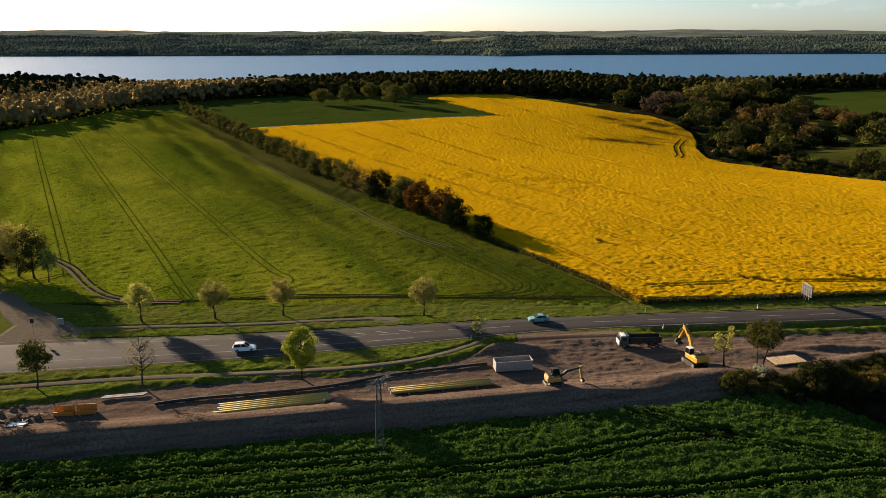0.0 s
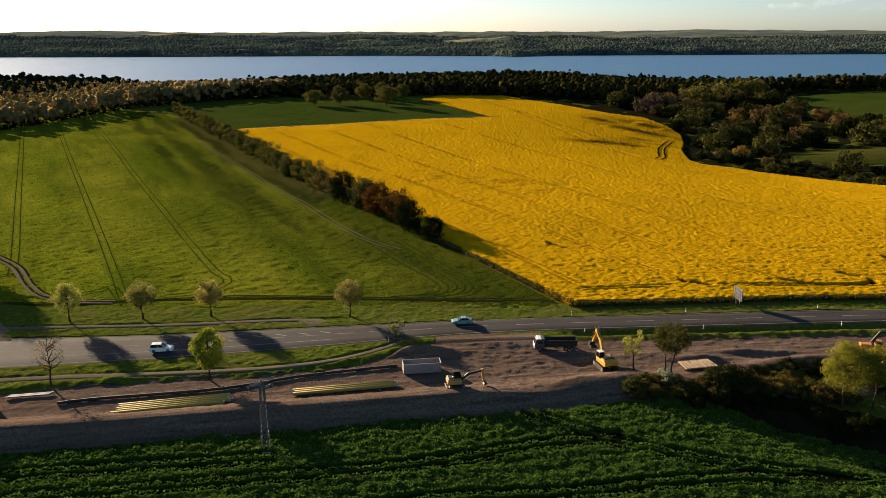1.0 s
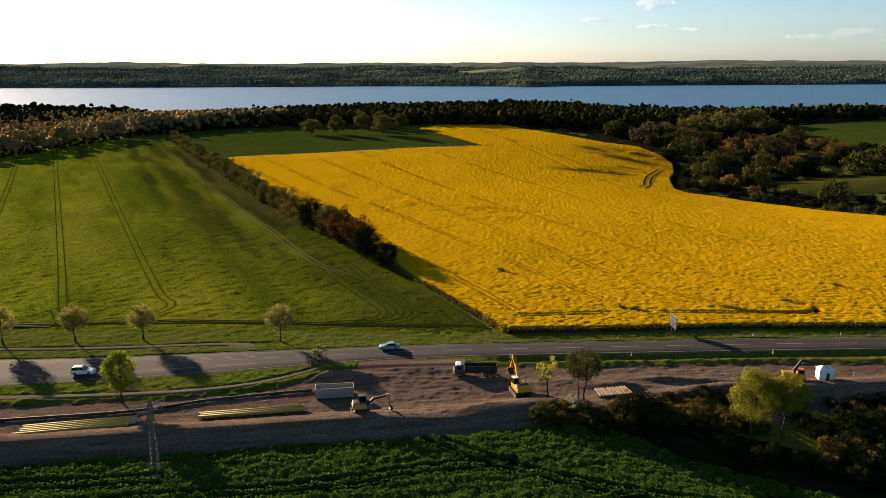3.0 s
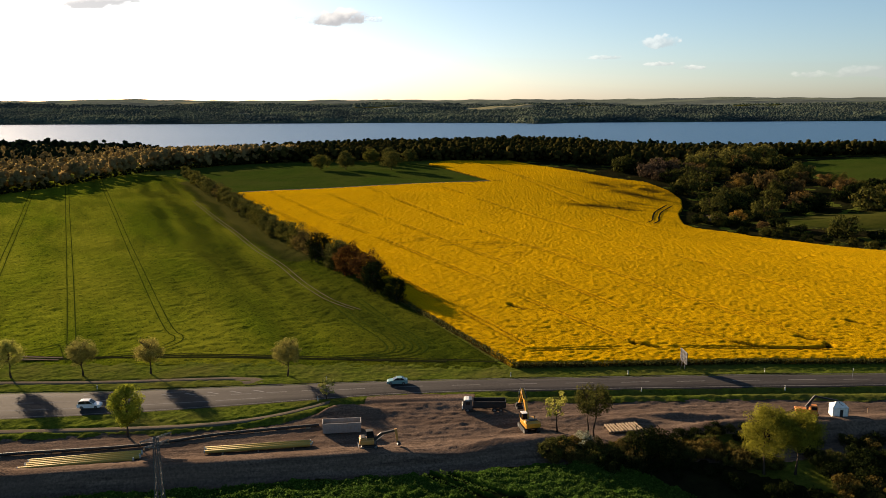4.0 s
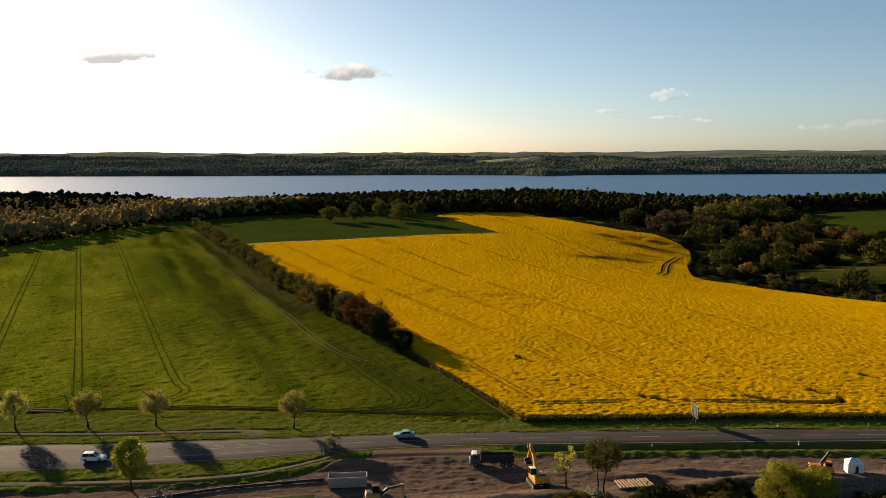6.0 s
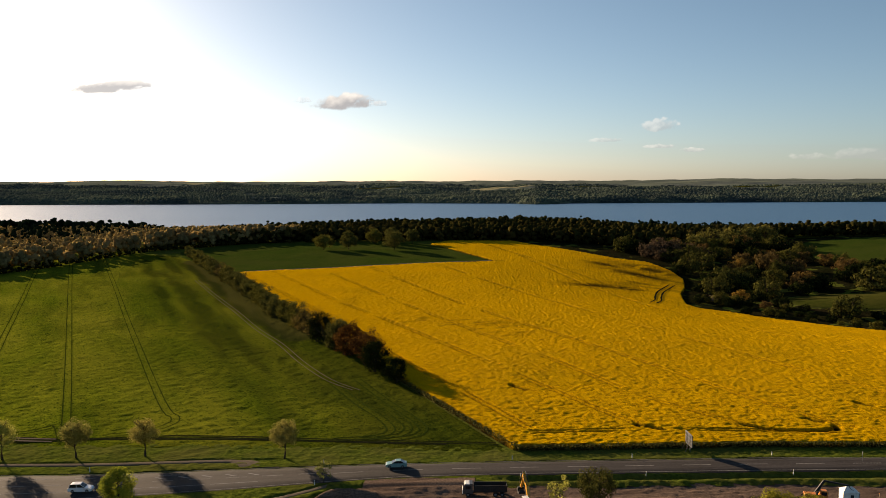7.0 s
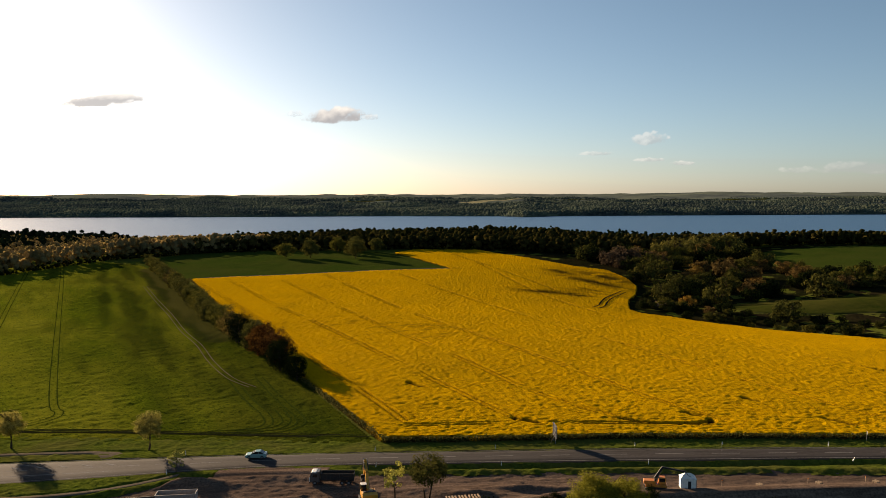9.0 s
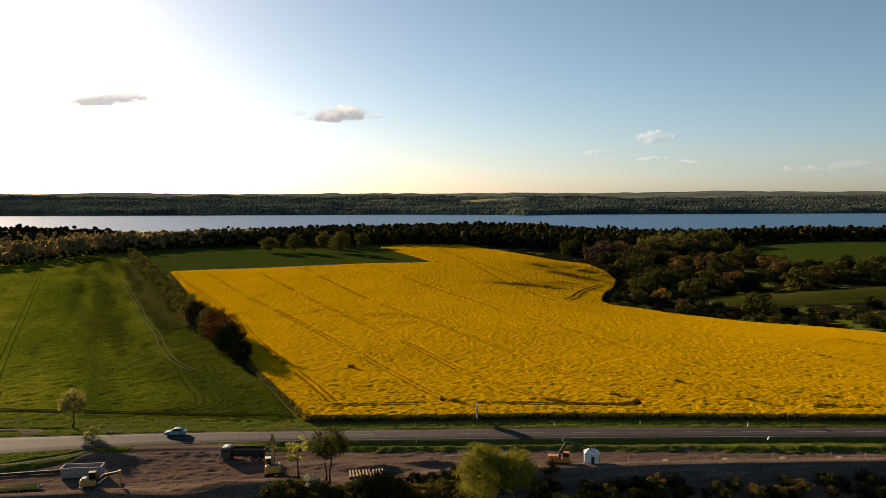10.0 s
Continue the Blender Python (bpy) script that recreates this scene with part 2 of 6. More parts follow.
def land(x, y):
    """Height of the broad landscape."""
    x, y = np.asarray(x, float), np.asarray(y, float)
    z = gauss(x, y, 205, 470, 70, 105, -13.0) + gauss(x, y, -100, 690, 150, 120, 4.0)
    z = z + gauss(x, y, 430, 790, 110, 110, 7.0) + gauss(x, y, 335, 485, 80, 75, -6.0) + gauss(x, y, 250, 690, 60, 80, -5) + gauss(x, y, 275, 465, 62, 26, 7.5) + gauss(x, y, 70, 880, 130, 75, 8.0)
    z = z + smooth(180, 260, y) * fbm(x, y, 90, 2) * 1.2
    z = z - smooth(860, 1250, y) * 34
    far = y - shore(x)
    rise = 78 * (1 - np.exp(-np.maximum(far, 0) / 620)) + 8 * smooth(0, 60, far)
    rise = rise + smooth(0, 500, far) * fbm(x, y, 700, 3) * 22 + smooth(0, 60, far) * fbm(x, y, 110, 3) * 12
    z = np.where(far > 0, -16 + rise, np.where(far > -300, np.maximum(z, -34) * 0 - 34 + smooth(-300, 0, far) * 18, z))
    return z


def ground_height(x, y):
    """The landscape with the earthworks beside the road."""
    x, y = np.asarray(x, float), np.asarray(y, float)
    d, v = y - bank_top(x), y - verge_line(x)
    lower = 1.2 * smooth(18, 38, x) * (1 - smooth(72, 92, x))
    works = -1.1 + (2.6 - lower) * smooth(-3.5, 0, d) - (1.9 - lower) * smooth(0.3, 8, d) + 0.4 * smooth(0, 2.8, v)
    ditch = -1.1 * np.exp(-0.5 * ((y - road_near(x) + 2.2) / 0.9) ** 2) * smooth(38, 50, x) + 0.15 * np.exp(-0.5 * ((y - verge_line(x) - 2.6) / 0.9) ** 2)
    hollow = gauss(x, y, 71, 121, 6, 4, -1.6) + gauss(x, y, 80, 115, 7, 6, -2.2) + gauss(x, y, 94, 110, 9, 8, -2.8) + gauss(x, y, 112, 116, 9, 9, -2.8) + gauss(x, y, 150, 138, 30, 4, -1.2)
    return land(x, y) * smooth(160, 240, y) + np.where(y < 190, works + ditch + hollow, 0)


def dirt_height(x, y):
    d, v = y - bank_top(x), y - verge_line(x)
    inside = smooth(-4.5, -2, d) * (1 - smooth(0.2, 1.5, v))
    rough = fbm(x * 0.5 + y * 0.12, y, 1.3, 3) * 0.10 + np.abs(fbm(x * 0.22 + 0.4 * y, y - 0.22 * x, 0.9, 2)) * 0.30 + np.abs(fbm(x + 40, y, 0.8, 2)) * 0.22 - 0.06
    messy = 0.4 + 0.6 * np.exp(-0.5 * ((x - 80) / 9) ** 2) + 0.7 * np.exp(-0.5 * (((x - 36) / 17) ** 2)) + 0.5 * np.exp(-0.5 * (((x + 75) / 14) ** 2))
    ruts = fbm(x * 0.7, y, 0.9, 2) * 0.14
    heaps = gauss(x, y, 42, 132, 5, 2.0, 1.3) + gauss(x, y, 50, 135, 4, 2, 1.1) + gauss(x, y, 12, 147.5, 6, 1.6, 1.4) + gauss(x, y, 27, 153, 7, 2.0, 0.7)
    heaps = heaps + gauss(x, y, 60, 147, 6, 1.2, 0.5) + gauss(x, y, 83, 142, 6, 1.6, 1.3) + gauss(x, y, 77, 148.5, 6, 1.0, 0.8) + gauss(x, y, 66, 144.8, 4, 1.0, 1.0) - gauss(x, y, 80, 138, 5, 2.0, 1.2)
    return ground_height(x, y) + inside * ((rough * messy + ruts) * (0.04 + 0.96 * smooth(-0.3, 2.2, d)) + heaps)


def inside_polygon(x, y, poly):
    hit = np.zeros(np.shape(x), bool)
    for (x0, y0), (x1, y1) in zip(poly, poly[1:] + poly[:1]):
        if y0 != y1:
            hit ^= ((y0 > y) != (y1 > y)) & (x < (x1 - x0) * (y - y0) / (y1 - y0) + x0)
    return hit


def line_distance(x, y, pts, closed=False):
    best = np.full(np.shape(x), 1e9)
    for (x0, y0), (x1, y1) in zip(pts, pts[1:] + (pts[:1] if closed else [])):
        dx, dy = x1 - x0, y1 - y0
        t = np.clip(((x - x0) * dx + (y - y0) * dy) / (dx * dx + dy * dy + 1e-9), 0, 1)
        best = np.minimum(best, np.hypot(x - x0 - t * dx, y - y0 - t * dy))
    return best


def curve_through(pts, n=10):
    """A Catmull-Rom curve through points of the plan."""
    p = [pts[0]] + list(pts) + [pts[-1]]
    out = []
    for i in range(1, len(p) - 2):
        a, b, c, d = (np.array(q, float) for q in p[i - 1:i + 3])
        for t in np.linspace(0, 1, n, endpoint=False):
            out.append(tuple(0.5 * (2 * b + (c - a) * t + (2 * a - 5 * b + 4 * c - d) * t ** 2 + (3 * b - a - 3 * c + d) * t ** 3)))
    return out + [tuple(map(float, pts[-1]))]


# ---- mesh helpers ----
def mesh_object(name, verts, faces, material, parent=None, smooth_faces=True, attributes=(), normals=None):
    me = bpy.data.meshes.new(name)
    verts, faces = np.asarray(verts, np.float32), np.asarray(faces, np.int32)
    k = faces.shape[1]
    me.vertices.add(len(verts))
    me.vertices.foreach_set("co", verts.ravel())
    me.loops.add(faces.size)
    me.loops.foreach_set("vertex_index", faces.ravel())
    me.polygons.add(len(faces))
    me.polygons.foreach_set("loop_start", np.arange(0, faces.size, k, dtype=np.int32))
    me.polygons.foreach_set("use_smooth", np.full(len(faces), smooth_faces))
    me.materials.append(material)
    for key, values in attributes:
        me.attributes.new(key, "FLOAT", "POINT").data.foreach_set("value", np.asarray(values, np.float32))
    me.update(calc_edges=True)
    if normals is not None:
        me.normals_split_custom_set_from_vertices(normals.astype(np.float32))
    ob = new(name, me)
    ob.parent = parent
    return ob


def grid_faces(rows, cols):
    i = np.arange(rows * cols).reshape(rows, cols)
    return np.stack((i[:-1, :-1], i[:-1, 1:], i[1:, 1:], i[1:, :-1]), -1).reshape(-1, 4)


def onto_outline(x, y, poly):
    """The nearest places on the outline of poly."""
    best, bx, by = np.full(x.shape, 1e18), x.copy(), y.copy()
    for (x0, y0), (x1, y1) in zip(poly, poly[1:] + poly[:1]):
        dx, dy = x1 - x0, y1 - y0
        t = np.clip(((x - x0) * dx + (y - y0) * dy) / (dx * dx + dy * dy + 1e-9), 0, 1)
        px, py = x0 + t * dx, y0 + t * dy
        d = (px - x) ** 2 + (py - y) ** 2
        near = d < best
        best, bx, by = np.where(near, d, best), np.where(near, px, bx), np.where(near, py, by)
    return bx, by


def sheet(name, xs, ys, height, material, keep=None, track=None, poly=None):
    """A sheet of land over the plan's nodes xs, ys; keep or an outline says which parts of it are there."""
    X, Y = np.meshgrid(xs, ys)
    Z = height(X, Y)
    T = track(X, Y) if track is not None else 0 * X
    faces = grid_faces(len(ys), len(xs))
    if poly is not None:
        k = inside_polygon(X, Y, poly).ravel()
        faces = faces[k[faces].any(1)]
    elif keep is not None:
        k = keep(X, Y).ravel()
        faces = faces[k[faces].all(1)]
    used = np.unique(faces)
    back = np.zeros(X.size, np.int64)
    back[used] = np.arange(len(used))
    x, y, z, T = X.ravel()[used], Y.ravel()[used], Z.ravel()[used], T.ravel()[used]
    if poly is not None:
        out = ~k[used]
        x[out], y[out] = onto_outline(x[out], y[out], poly)
        z[out] = ground_height(x[out], y[out]) - 0.25
        T[out] = 1.0
    return tagged(mesh_object(name, np.stack((x, y, z), 1), back[faces], material, attributes=(("track", T),)), kind="structure")


def spread(start, end, first, growth):
    """Nodes from start to end whose spacing begins at first and grows with the distance."""
    out, step = [start], first
    while out[-1] < end:
        out.append(out[-1] + step)
        step *= growth
    return out


# ---- the land ----
xs = spread(0, 3600, 2.0, 1.026)
xs = np.array([-v for v in xs[:0:-1]] + xs) + 20
ys = np.array([-900, -500, -250, -100, 0, 40] + spread(70, 5000, 1.2, 1.007))


def ground_sheet_height(x, y):
    return ground_height(x, y) - 0.05 - 0.45 * ((y > bank_top(x) - 5) & (y < verge_line(x) + 0.5) & (np.abs(x - 30) < 225))


ground = sheet("ground", xs, ys, ground_sheet_height, M_GRASS)
# Beyond the near land the ground takes the haze-tinted woodland colour.
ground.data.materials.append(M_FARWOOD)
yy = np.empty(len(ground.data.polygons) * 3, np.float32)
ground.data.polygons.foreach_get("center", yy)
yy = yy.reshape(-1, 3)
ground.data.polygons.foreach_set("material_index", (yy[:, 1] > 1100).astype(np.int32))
tagged(ground, "rough grassy land running down to the lake and wooded hills", "ground")

water = sheet("water", np.linspace(-4200, 4200, 3), np.array([900.0, 1800.0, 3400.0]), lambda x, y: 0 * x - 15.0, M_WATER)
tagged(water, "calm pale blue lake below wooded hills", "lake")

dirt = sheet("construction_ground", np.arange(-150, 240, 0.42), np.arange(88, 170, 0.42), lambda x, y: dirt_height(x, y) + 0.02, M_SOIL,
             lambda x, y: (y > bank_top(x) - 4.6 - 5.5 * smooth(58, 70, x) + fbm(x, y, 6) * 2) & (y < verge_line(x) + 1.2 + fbm(x, y, 5) * 2.5 + np.where(np.abs(x - 26) < 11, 4.0, 0)))
tagged(dirt, "churned brown soil of the roadside construction strip", "soil")

# ---- fields ----
def unit(v):
    return v / np.maximum(np.linalg.norm(v, axis=1), 1e-9)[:, None]


def cards(centres, size, gen, outward=None, order=1.1):
    """Small leaves, each a bent diamond of its own; they face outward as far as order says."""
    n = len(centres)
    size = np.broadcast_to(size, (n,))[:, None] * (0.65 + 0.7 * gen.random((n, 1)))
    c = unit(gen.normal(size=(n, 3)))
    if outward is not None:
        c = unit(c + unit(outward) * order)
    a = gen.normal(size=(n, 3))
    a = unit(a - c * (a * c).sum(1)[:, None])
    b = np.cross(c, a)
    quad = np.stack((centres - a * size * 0.6, centres + b * size * 0.42 + c * size * 0.1, centres + a * size * 0.6, centres - b * size * 0.42 + c * size * 0.1), 1)
    return quad.reshape(-1, 3), np.arange(4 * n).reshape(-1, 4)


def wheel_pair(pts, half=1.0):
    """Two wheel marks either side of a line of the plan."""
    p = np.array(pts, float)
    d = np.gradient(p, axis=0)
    n = np.stack((-d[:, 1], d[:, 0]), 1) / np.hypot(d[:, 0], d[:, 1])[:, None]
    return [[tuple(q) for q in p + s * half * n] for s in (-1, 1)]


def marks(x, y, lines, width):
    """1 on the lines, 0 off them, over the mesh grid x, y of the plan."""
    best = np.full(np.shape(x), 1e9)
    gx, gy = x[0], y[:, 0]
    for pts in lines:
        for a, b in zip(pts, pts[1:]):
            i0, i1 = np.searchsorted(gx, (min(a[0], b[0]) - width, max(a[0], b[0]) + width))
            j0, j1 = np.searchsorted(gy, (min(a[1], b[1]) - width, max(a[1], b[1]) + width))
            if i1 > i0 and j1 > j0:
                s = np.s_[j0:j1, i0:i1]
                best[s] = np.minimum(best[s], line_distance(x[s], y[s], [a, b]))
    return 1 - smooth(width * 0.5, width, best)


GREEN = [(-420, 470), (-420, 260), (-150, 215), (-96, 176), (-62, 170.5), (-30, 172.5), (10, 173), (45, 173.2), (16.2, 228.4), (-15.6, 291.6), (-92.5, 426), (-189, 599), (-206, 612), (-262, 640), (-300, 560)]
green_lines = []
for pts in ([(-300, 590), (-233.8, 462.7), (-145, 292.4), (-100, 206), (-97, 196), (-104, 190)], [(-300, 634), (-203.4, 450.7), (-67.9, 195.4), (-66, 187), (-70, 181), (-78, 178)],
            [(-262, 610), (-184.6, 464.7), (-100.7, 306.1), (-49.2, 209.7), (-39.5, 195), (-38.5, 189), (-42, 183), (-50, 179.5)], [(-230, 600), (-120.1, 397.7), (-47.5, 258.4), (-15.1, 195.7), (-14, 188)],
            [(-200, 590), (-157.5, 510.5), (-114, 430.1), (-72.1, 347.8), (-37, 286.9), (-14.1, 244.1), (-0.2, 226.5), (9, 224)],
            [(-12, 242), (4, 211.1), (12.6, 196.6), (16.2, 187), (13, 182), (4, 179.5)], [(0, 236), (12.4, 211.5), (21.9, 194.3), (23.8, 187), (21, 182), (12, 179.2)], [(15.5, 200), (20, 190), (18.5, 183.5), (10, 180)]):
    green_lines += wheel_pair(curve_through(pts, 5), 1.0)
faint_lines = green_lines[6:10]
green_lines += wheel_pair(curve_through([(-96, 174), (-68.2, 174.2), (-41, 178.6), (-28, 180.1), (5, 179), (18.3, 178.9), (42, 178.5)], 5), 0.55)
green_lines += wheel_pair(curve_through([(-66, 175.2), (-41, 177.4), (-14, 178.4), (18.3, 177.6), (30, 177.5)], 5), 0.3)


def green_height(x, y):
    edge = np.minimum(line_distance(x, y, GREEN, True), 4) / 4
    flat = 1 - marks(x, y, green_lines, 1.3)
    return ground_height(x, y) + 0.25 * edge + (fbm(x, y, 2.4, 3) * 0.5 + fbm(x + 3, y, 0.9, 1) * 0.12) * edge * flat


def green_track(x, y):
    # Darkens the hedge side; the sun's glow on the left is painted by contrast.
    dim_side = np.maximum(0.62 * smooth(120, 8, line_distance(x, y, [(44, 174), (-24, 290), (-192, 598)]) + fbm(x, y, 40, 3) * 50), 1.0 * smooth(55, 8, line_distance(x, y, [(34, 184), (-16, 280)]) + fbm(x, y, 25, 3) * 30))
    across, along = x * 0.885 + y * 0.466, y * 0.885 - x * 0.466
    bands = 0.5 * smooth(-0.02, 0.26, fbm(across + fbm(x, y, 30, 2) * 7, along * 0.05, 19, 3)) + 0.22 * smooth(0.05, 0.3, fbm(across, along * 0.12 + 300, 5.5, 2))
    return np.maximum(np.minimum(dim_side * 0.72 + bands * 0.75, 0.8), np.maximum(0.4 * marks(x, y, green_lines, 0.6), 0.8 * marks(x, y, green_lines[10:], 0.55)))


ys_green = np.array(spread(168, 650, 0.6, 1.0042))
field = sheet("green_field", np.concatenate((np.arange(-422, -300, 1.6), np.arange(-300, 47, 0.62))), ys_green, green_height, M_GREEN, None, green_track, GREEN)
co = np.empty(len(field.data.vertices) * 3, np.float32)
field.data.vertices.foreach_get("co", co)
vx, vy = co.reshape(-1, 3)[:, 0].astype(float), co.reshape(-1, 3)[:, 1].astype(float)
margin = line_distance(vx, vy, [(-176, 572), (-121, 463), (-79, 385), (-52, 333), (-33, 300)]) + fbm(vx, vy, 9, 3) * 5
field.data.attributes.new("dry", "FLOAT", "POINT").data.foreach_set("value", (0.8 * smooth(9.5, 5.5, margin)).astype(np.float32))
tagged(field, "green field of young cereal with tractor tramlines", "field")

UPPER = [(-128, 500), (44, 590), (-14, 712), (-60, 732), (-200, 705), (-212, 640), (-196, 600)]
upper = sheet("upper_field", np.arange(-215, 50, 2.0), np.arange(495, 735, 2.0), lambda x, y: ground_height(x, y) + 0.35 + fbm(x, y, 7, 3) * 0.4, M_DARKGREEN, poly=UPPER)
tagged(upper, "small dark green field behind the hedge", "field")

RAPE = [(44.8, 174.0), (80, 177.4), (103, 179.8), (174, 182.6), (420, 196), (420, 262), (300, 288), (241, 322.7), (219.6, 365.3), (205, 390), (194, 408), (180.6, 418), (168.5, 430), (152, 434), (147.8, 444), (151.5, 470), (155.5, 491), (166, 525), (172, 556), (171, 589), (161.5, 627), (138, 640), (113, 676), (60, 752), (0, 745), (-14, 711), (43, 586), (-122, 506), (16, 229)]
rape_lines = []
for pts in ([(-112, 492), (-26.2, 338.4), (6.9, 268.2), (37, 212.2), (49.1, 188.1)], [(-100, 510), (-50.5, 418.6), (4.1, 324.1), (36.9, 262.6), (65.2, 210.5), (76, 191)], [(-60, 500), (7.8, 366.5), (42.1, 298.4), (62.4, 258), (82.7, 217.9), (98, 197), (104, 191)],
            [(-40, 535), (20, 400), (70, 300), (100.1, 240.8), (112, 215), (126, 192)], [(10, 540), (60, 430), (110, 320), (140, 250), (160, 205), (168, 192)], [(60, 640), (100, 480), (140, 380), (175, 300), (210, 215)], [(40, 700), (90, 560), (120, 480)], [(215, 300), (250, 215)], [(260, 305), (300, 215)]):
    rape_lines += wheel_pair(curve_through(pts, 5), 0.85)
headland = wheel_pair(curve_through([(50, 184.5), (66.5, 187), (82, 188.4), (109, 189), (135, 189.5), (161, 190.2), (300, 197)]), 0.8)
trampled = [[(75, 192.5), (80.5, 188.5)], [(101, 193.5), (105, 190.5), (110, 189)], [(110, 189), (117, 189.5), (122, 191.5), (122, 193.5)], [(117.5, 199.5), (120, 197)], [(137, 216), (139.5, 213)], [(149.7, 195.5), (154.7, 190.4)], [(165, 192), (168, 191.5)], [(170, 200.5), (172, 199)], [(46, 229), (50, 224)], [(-90, 520), (-84, 522)], [(-30, 549), (-22, 552)], [(22, 574), (30, 579)], [(44, 588), (52, 590)]]


def rape_height(x, y):
    edge = smooth(0, 1.3, line_distance(x, y, RAPE, True))
    clump = fbm(x * 0.6 + 0.15 * y, y, 0.55, 1) * 0.29 + fbm(x, y, 2.4, 2) * 0.06
    lines = np.maximum(0.6 * marks(x, y, rape_lines, 0.5) * smooth(-0.35, 0.05, fbm(x, y, 14, 2)), marks(x, y, headland, 0.45) * smooth(-0.12, 0.15, fbm(x, y, 13, 2)) * 0.5)
    lines = np.maximum(lines, marks(x, y, trampled, 1.2))
    return ground_height(x, y) + edge * (1.2 + clump + fbm(x, y, 9, 2) * 0.1) - lines * 0.95 * edge - 0.45 * (1 - smooth(0.1, 0.9, line_distance(x, y, RAPE, True)))


def rape_track(x, y):
    edge = 1 - smooth(0.6, 1.5, line_distance(x, y, RAPE, True) + fbm(x, y, 3) * 1.2)
    lines = np.maximum(0.75 * marks(x, y, rape_lines, 0.5) * smooth(-0.35, 0.05, fbm(x, y, 14, 2)), 0.85 * marks(x, y, headland, 0.45) * smooth(-0.12, 0.15, fbm(x, y, 13, 2)) * 0.5)
    lines = np.maximum(lines, marks(x, y, trampled, 1.2))
    thin = np.exp(-0.5 * (((x - 145) / 20) ** 2 + ((y - 560) / 45) ** 2)) * smooth(0.0, 0.22, fbm(x * 0.6 + 0.5 * y, y * 0.8, 11, 3)) * 0.95
    for cx, cy, sx, sy, slope in ((123, 598, 9, 9, -0.9), (153, 586, 16, 12, -1.0), (103, 489, 14, 7, 0.1), (122, 490, 9, 7, -0.3), (140, 560, 16, 10, -0.8), (30, 330, 26, 13, -0.5)):
        across = (y - cy) - slope * (x - cx)
        thin = np.maximum(thin, np.exp(-0.5 * (((x - cx) / sx) ** 2 + (across / sy) ** 2)) * smooth(-0.28 if cy > 400 else 0.05, 0.02 if cy > 400 else 0.3, fbm(x * 0.5, y + slope * x, 5, 3)) * (0.95 if cy > 400 else 0.55))
    return np.clip(np.maximum(np.maximum(lines, edge), thin), 0, 1)


xs_rape = np.concatenate((np.arange(-130, -30, 0.9), np.arange(-30, 40, 0.5), np.arange(40, 190, 0.36), np.arange(190, 425, 1.1)))
rape = sheet("rape_field", xs_rape, np.array(spread(174, 760, 0.34, 1.0048)), rape_height, M_RAPE, None, rape_track, RAPE)
gen = np.random.default_rng(19)
t = gen.uniform(0, 1, 14000)
px = np.interp(t, (0, 0.6, 0.78, 1), (226, 46, 16, -122)) + gen.normal(0, 0.35, 14000)
py = np.interp(t, (0, 0.18, 0.41, 0.49, 0.6, 0.78, 1), (185.2, 182.7, 180.0, 177.6, 174.2, 229, 506)) + gen.normal(0, 0.35, 14000)
v, f = cards(np.column_stack((px, py, ground_height(px, py) + gen.uniform(0.1, 1.4, 14000))), 0.34, gen)
mesh_object("edge_plants", v, f, M_STEMS, rape, False)
tagged(rape, "bright yellow field of rapeseed in full flower", "field")

crop_lines = []
for pts in ([(24, 127), (31, 123), (41, 115.5), (52.6, 109.4), (64, 105.6), (76, 104), (130, 98)], [(-100, 84), (-40, 95.5), (0, 103), (18.8, 107.2), (27.4, 110.5), (36.2, 113.1), (45.3, 114.7)], [(-100, 74), (0, 93), (17.7, 97), (34.5, 98.4), (46.7, 101), (59, 102.6), (80, 103.5), (130, 108)],
            [(-90, 60), (-66, 92), (-59, 103)], [(-100, 94), (-60, 99), (-30, 104), (-8, 107)]):
    crop_lines += wheel_pair(curve_through(pts, 5), 1.15)


def marks_at(x, y, lines):
    return np.min([line_distance(x, y, pts) for pts in lines], axis=0)


def crop_edge(x):
    return np.minimum(bank_top(x) - 4.6, np.interp(x, (46, 63, 78, 92, 104, 122, 190), (200, 127, 119, 112.5, 108, 128, 138)))


def crop_height(x, y):
    rows = np.sin((y - 0.17 * x) * 2.4 + fbm(x, y, 14, 2) * 2.5)
    h = 0.55 + rows * 0.06 + fbm(x, y, 0.9, 2) * 0.6 + fbm(x, y, 4, 2) * 0.35
    return ground_height(x, y) + np.maximum(h, 0.02) * (1 - marks(x, y, crop_lines, 1.1))


def crop_height_at(x, y):
    return ground_height(x, y) + np.maximum(0.55 + np.sin((y - 0.17 * x) * 2.4 + fbm(x, y, 14, 2) * 2.5) * 0.06 + fbm(x, y, 0.9, 2) * 0.6 + fbm(x, y, 4, 2) * 0.35, 0.02)


# Wheel tracks turn almost black: shadow beside the leaf ridges put into colour.
crop = sheet("leafy_crop_field", np.arange(-115, 190, 0.36), np.arange(70, 148, 0.33), crop_height, M_CROP, lambda x, y: y < crop_edge(x) + fbm(x, y, 4) * 1.6, lambda x, y: 0.95 * marks(x, y, crop_lines, 1.0))
gen = np.random.default_rng(17)
px, py = gen.uniform(-66, 140, 190000), gen.uniform(91, 135, 190000)
ok = (py < crop_edge(px) - 0.3) & (marks_at(px, py, crop_lines) > 0.66)
px, py = px[ok], py[ok]
pz = crop_height_at(px, py) + gen.uniform(0.0, 0.22, len(px)) + 0.22 * np.exp(-((marks_at(px, py, crop_lines) - 0.95) / 0.25) ** 2)
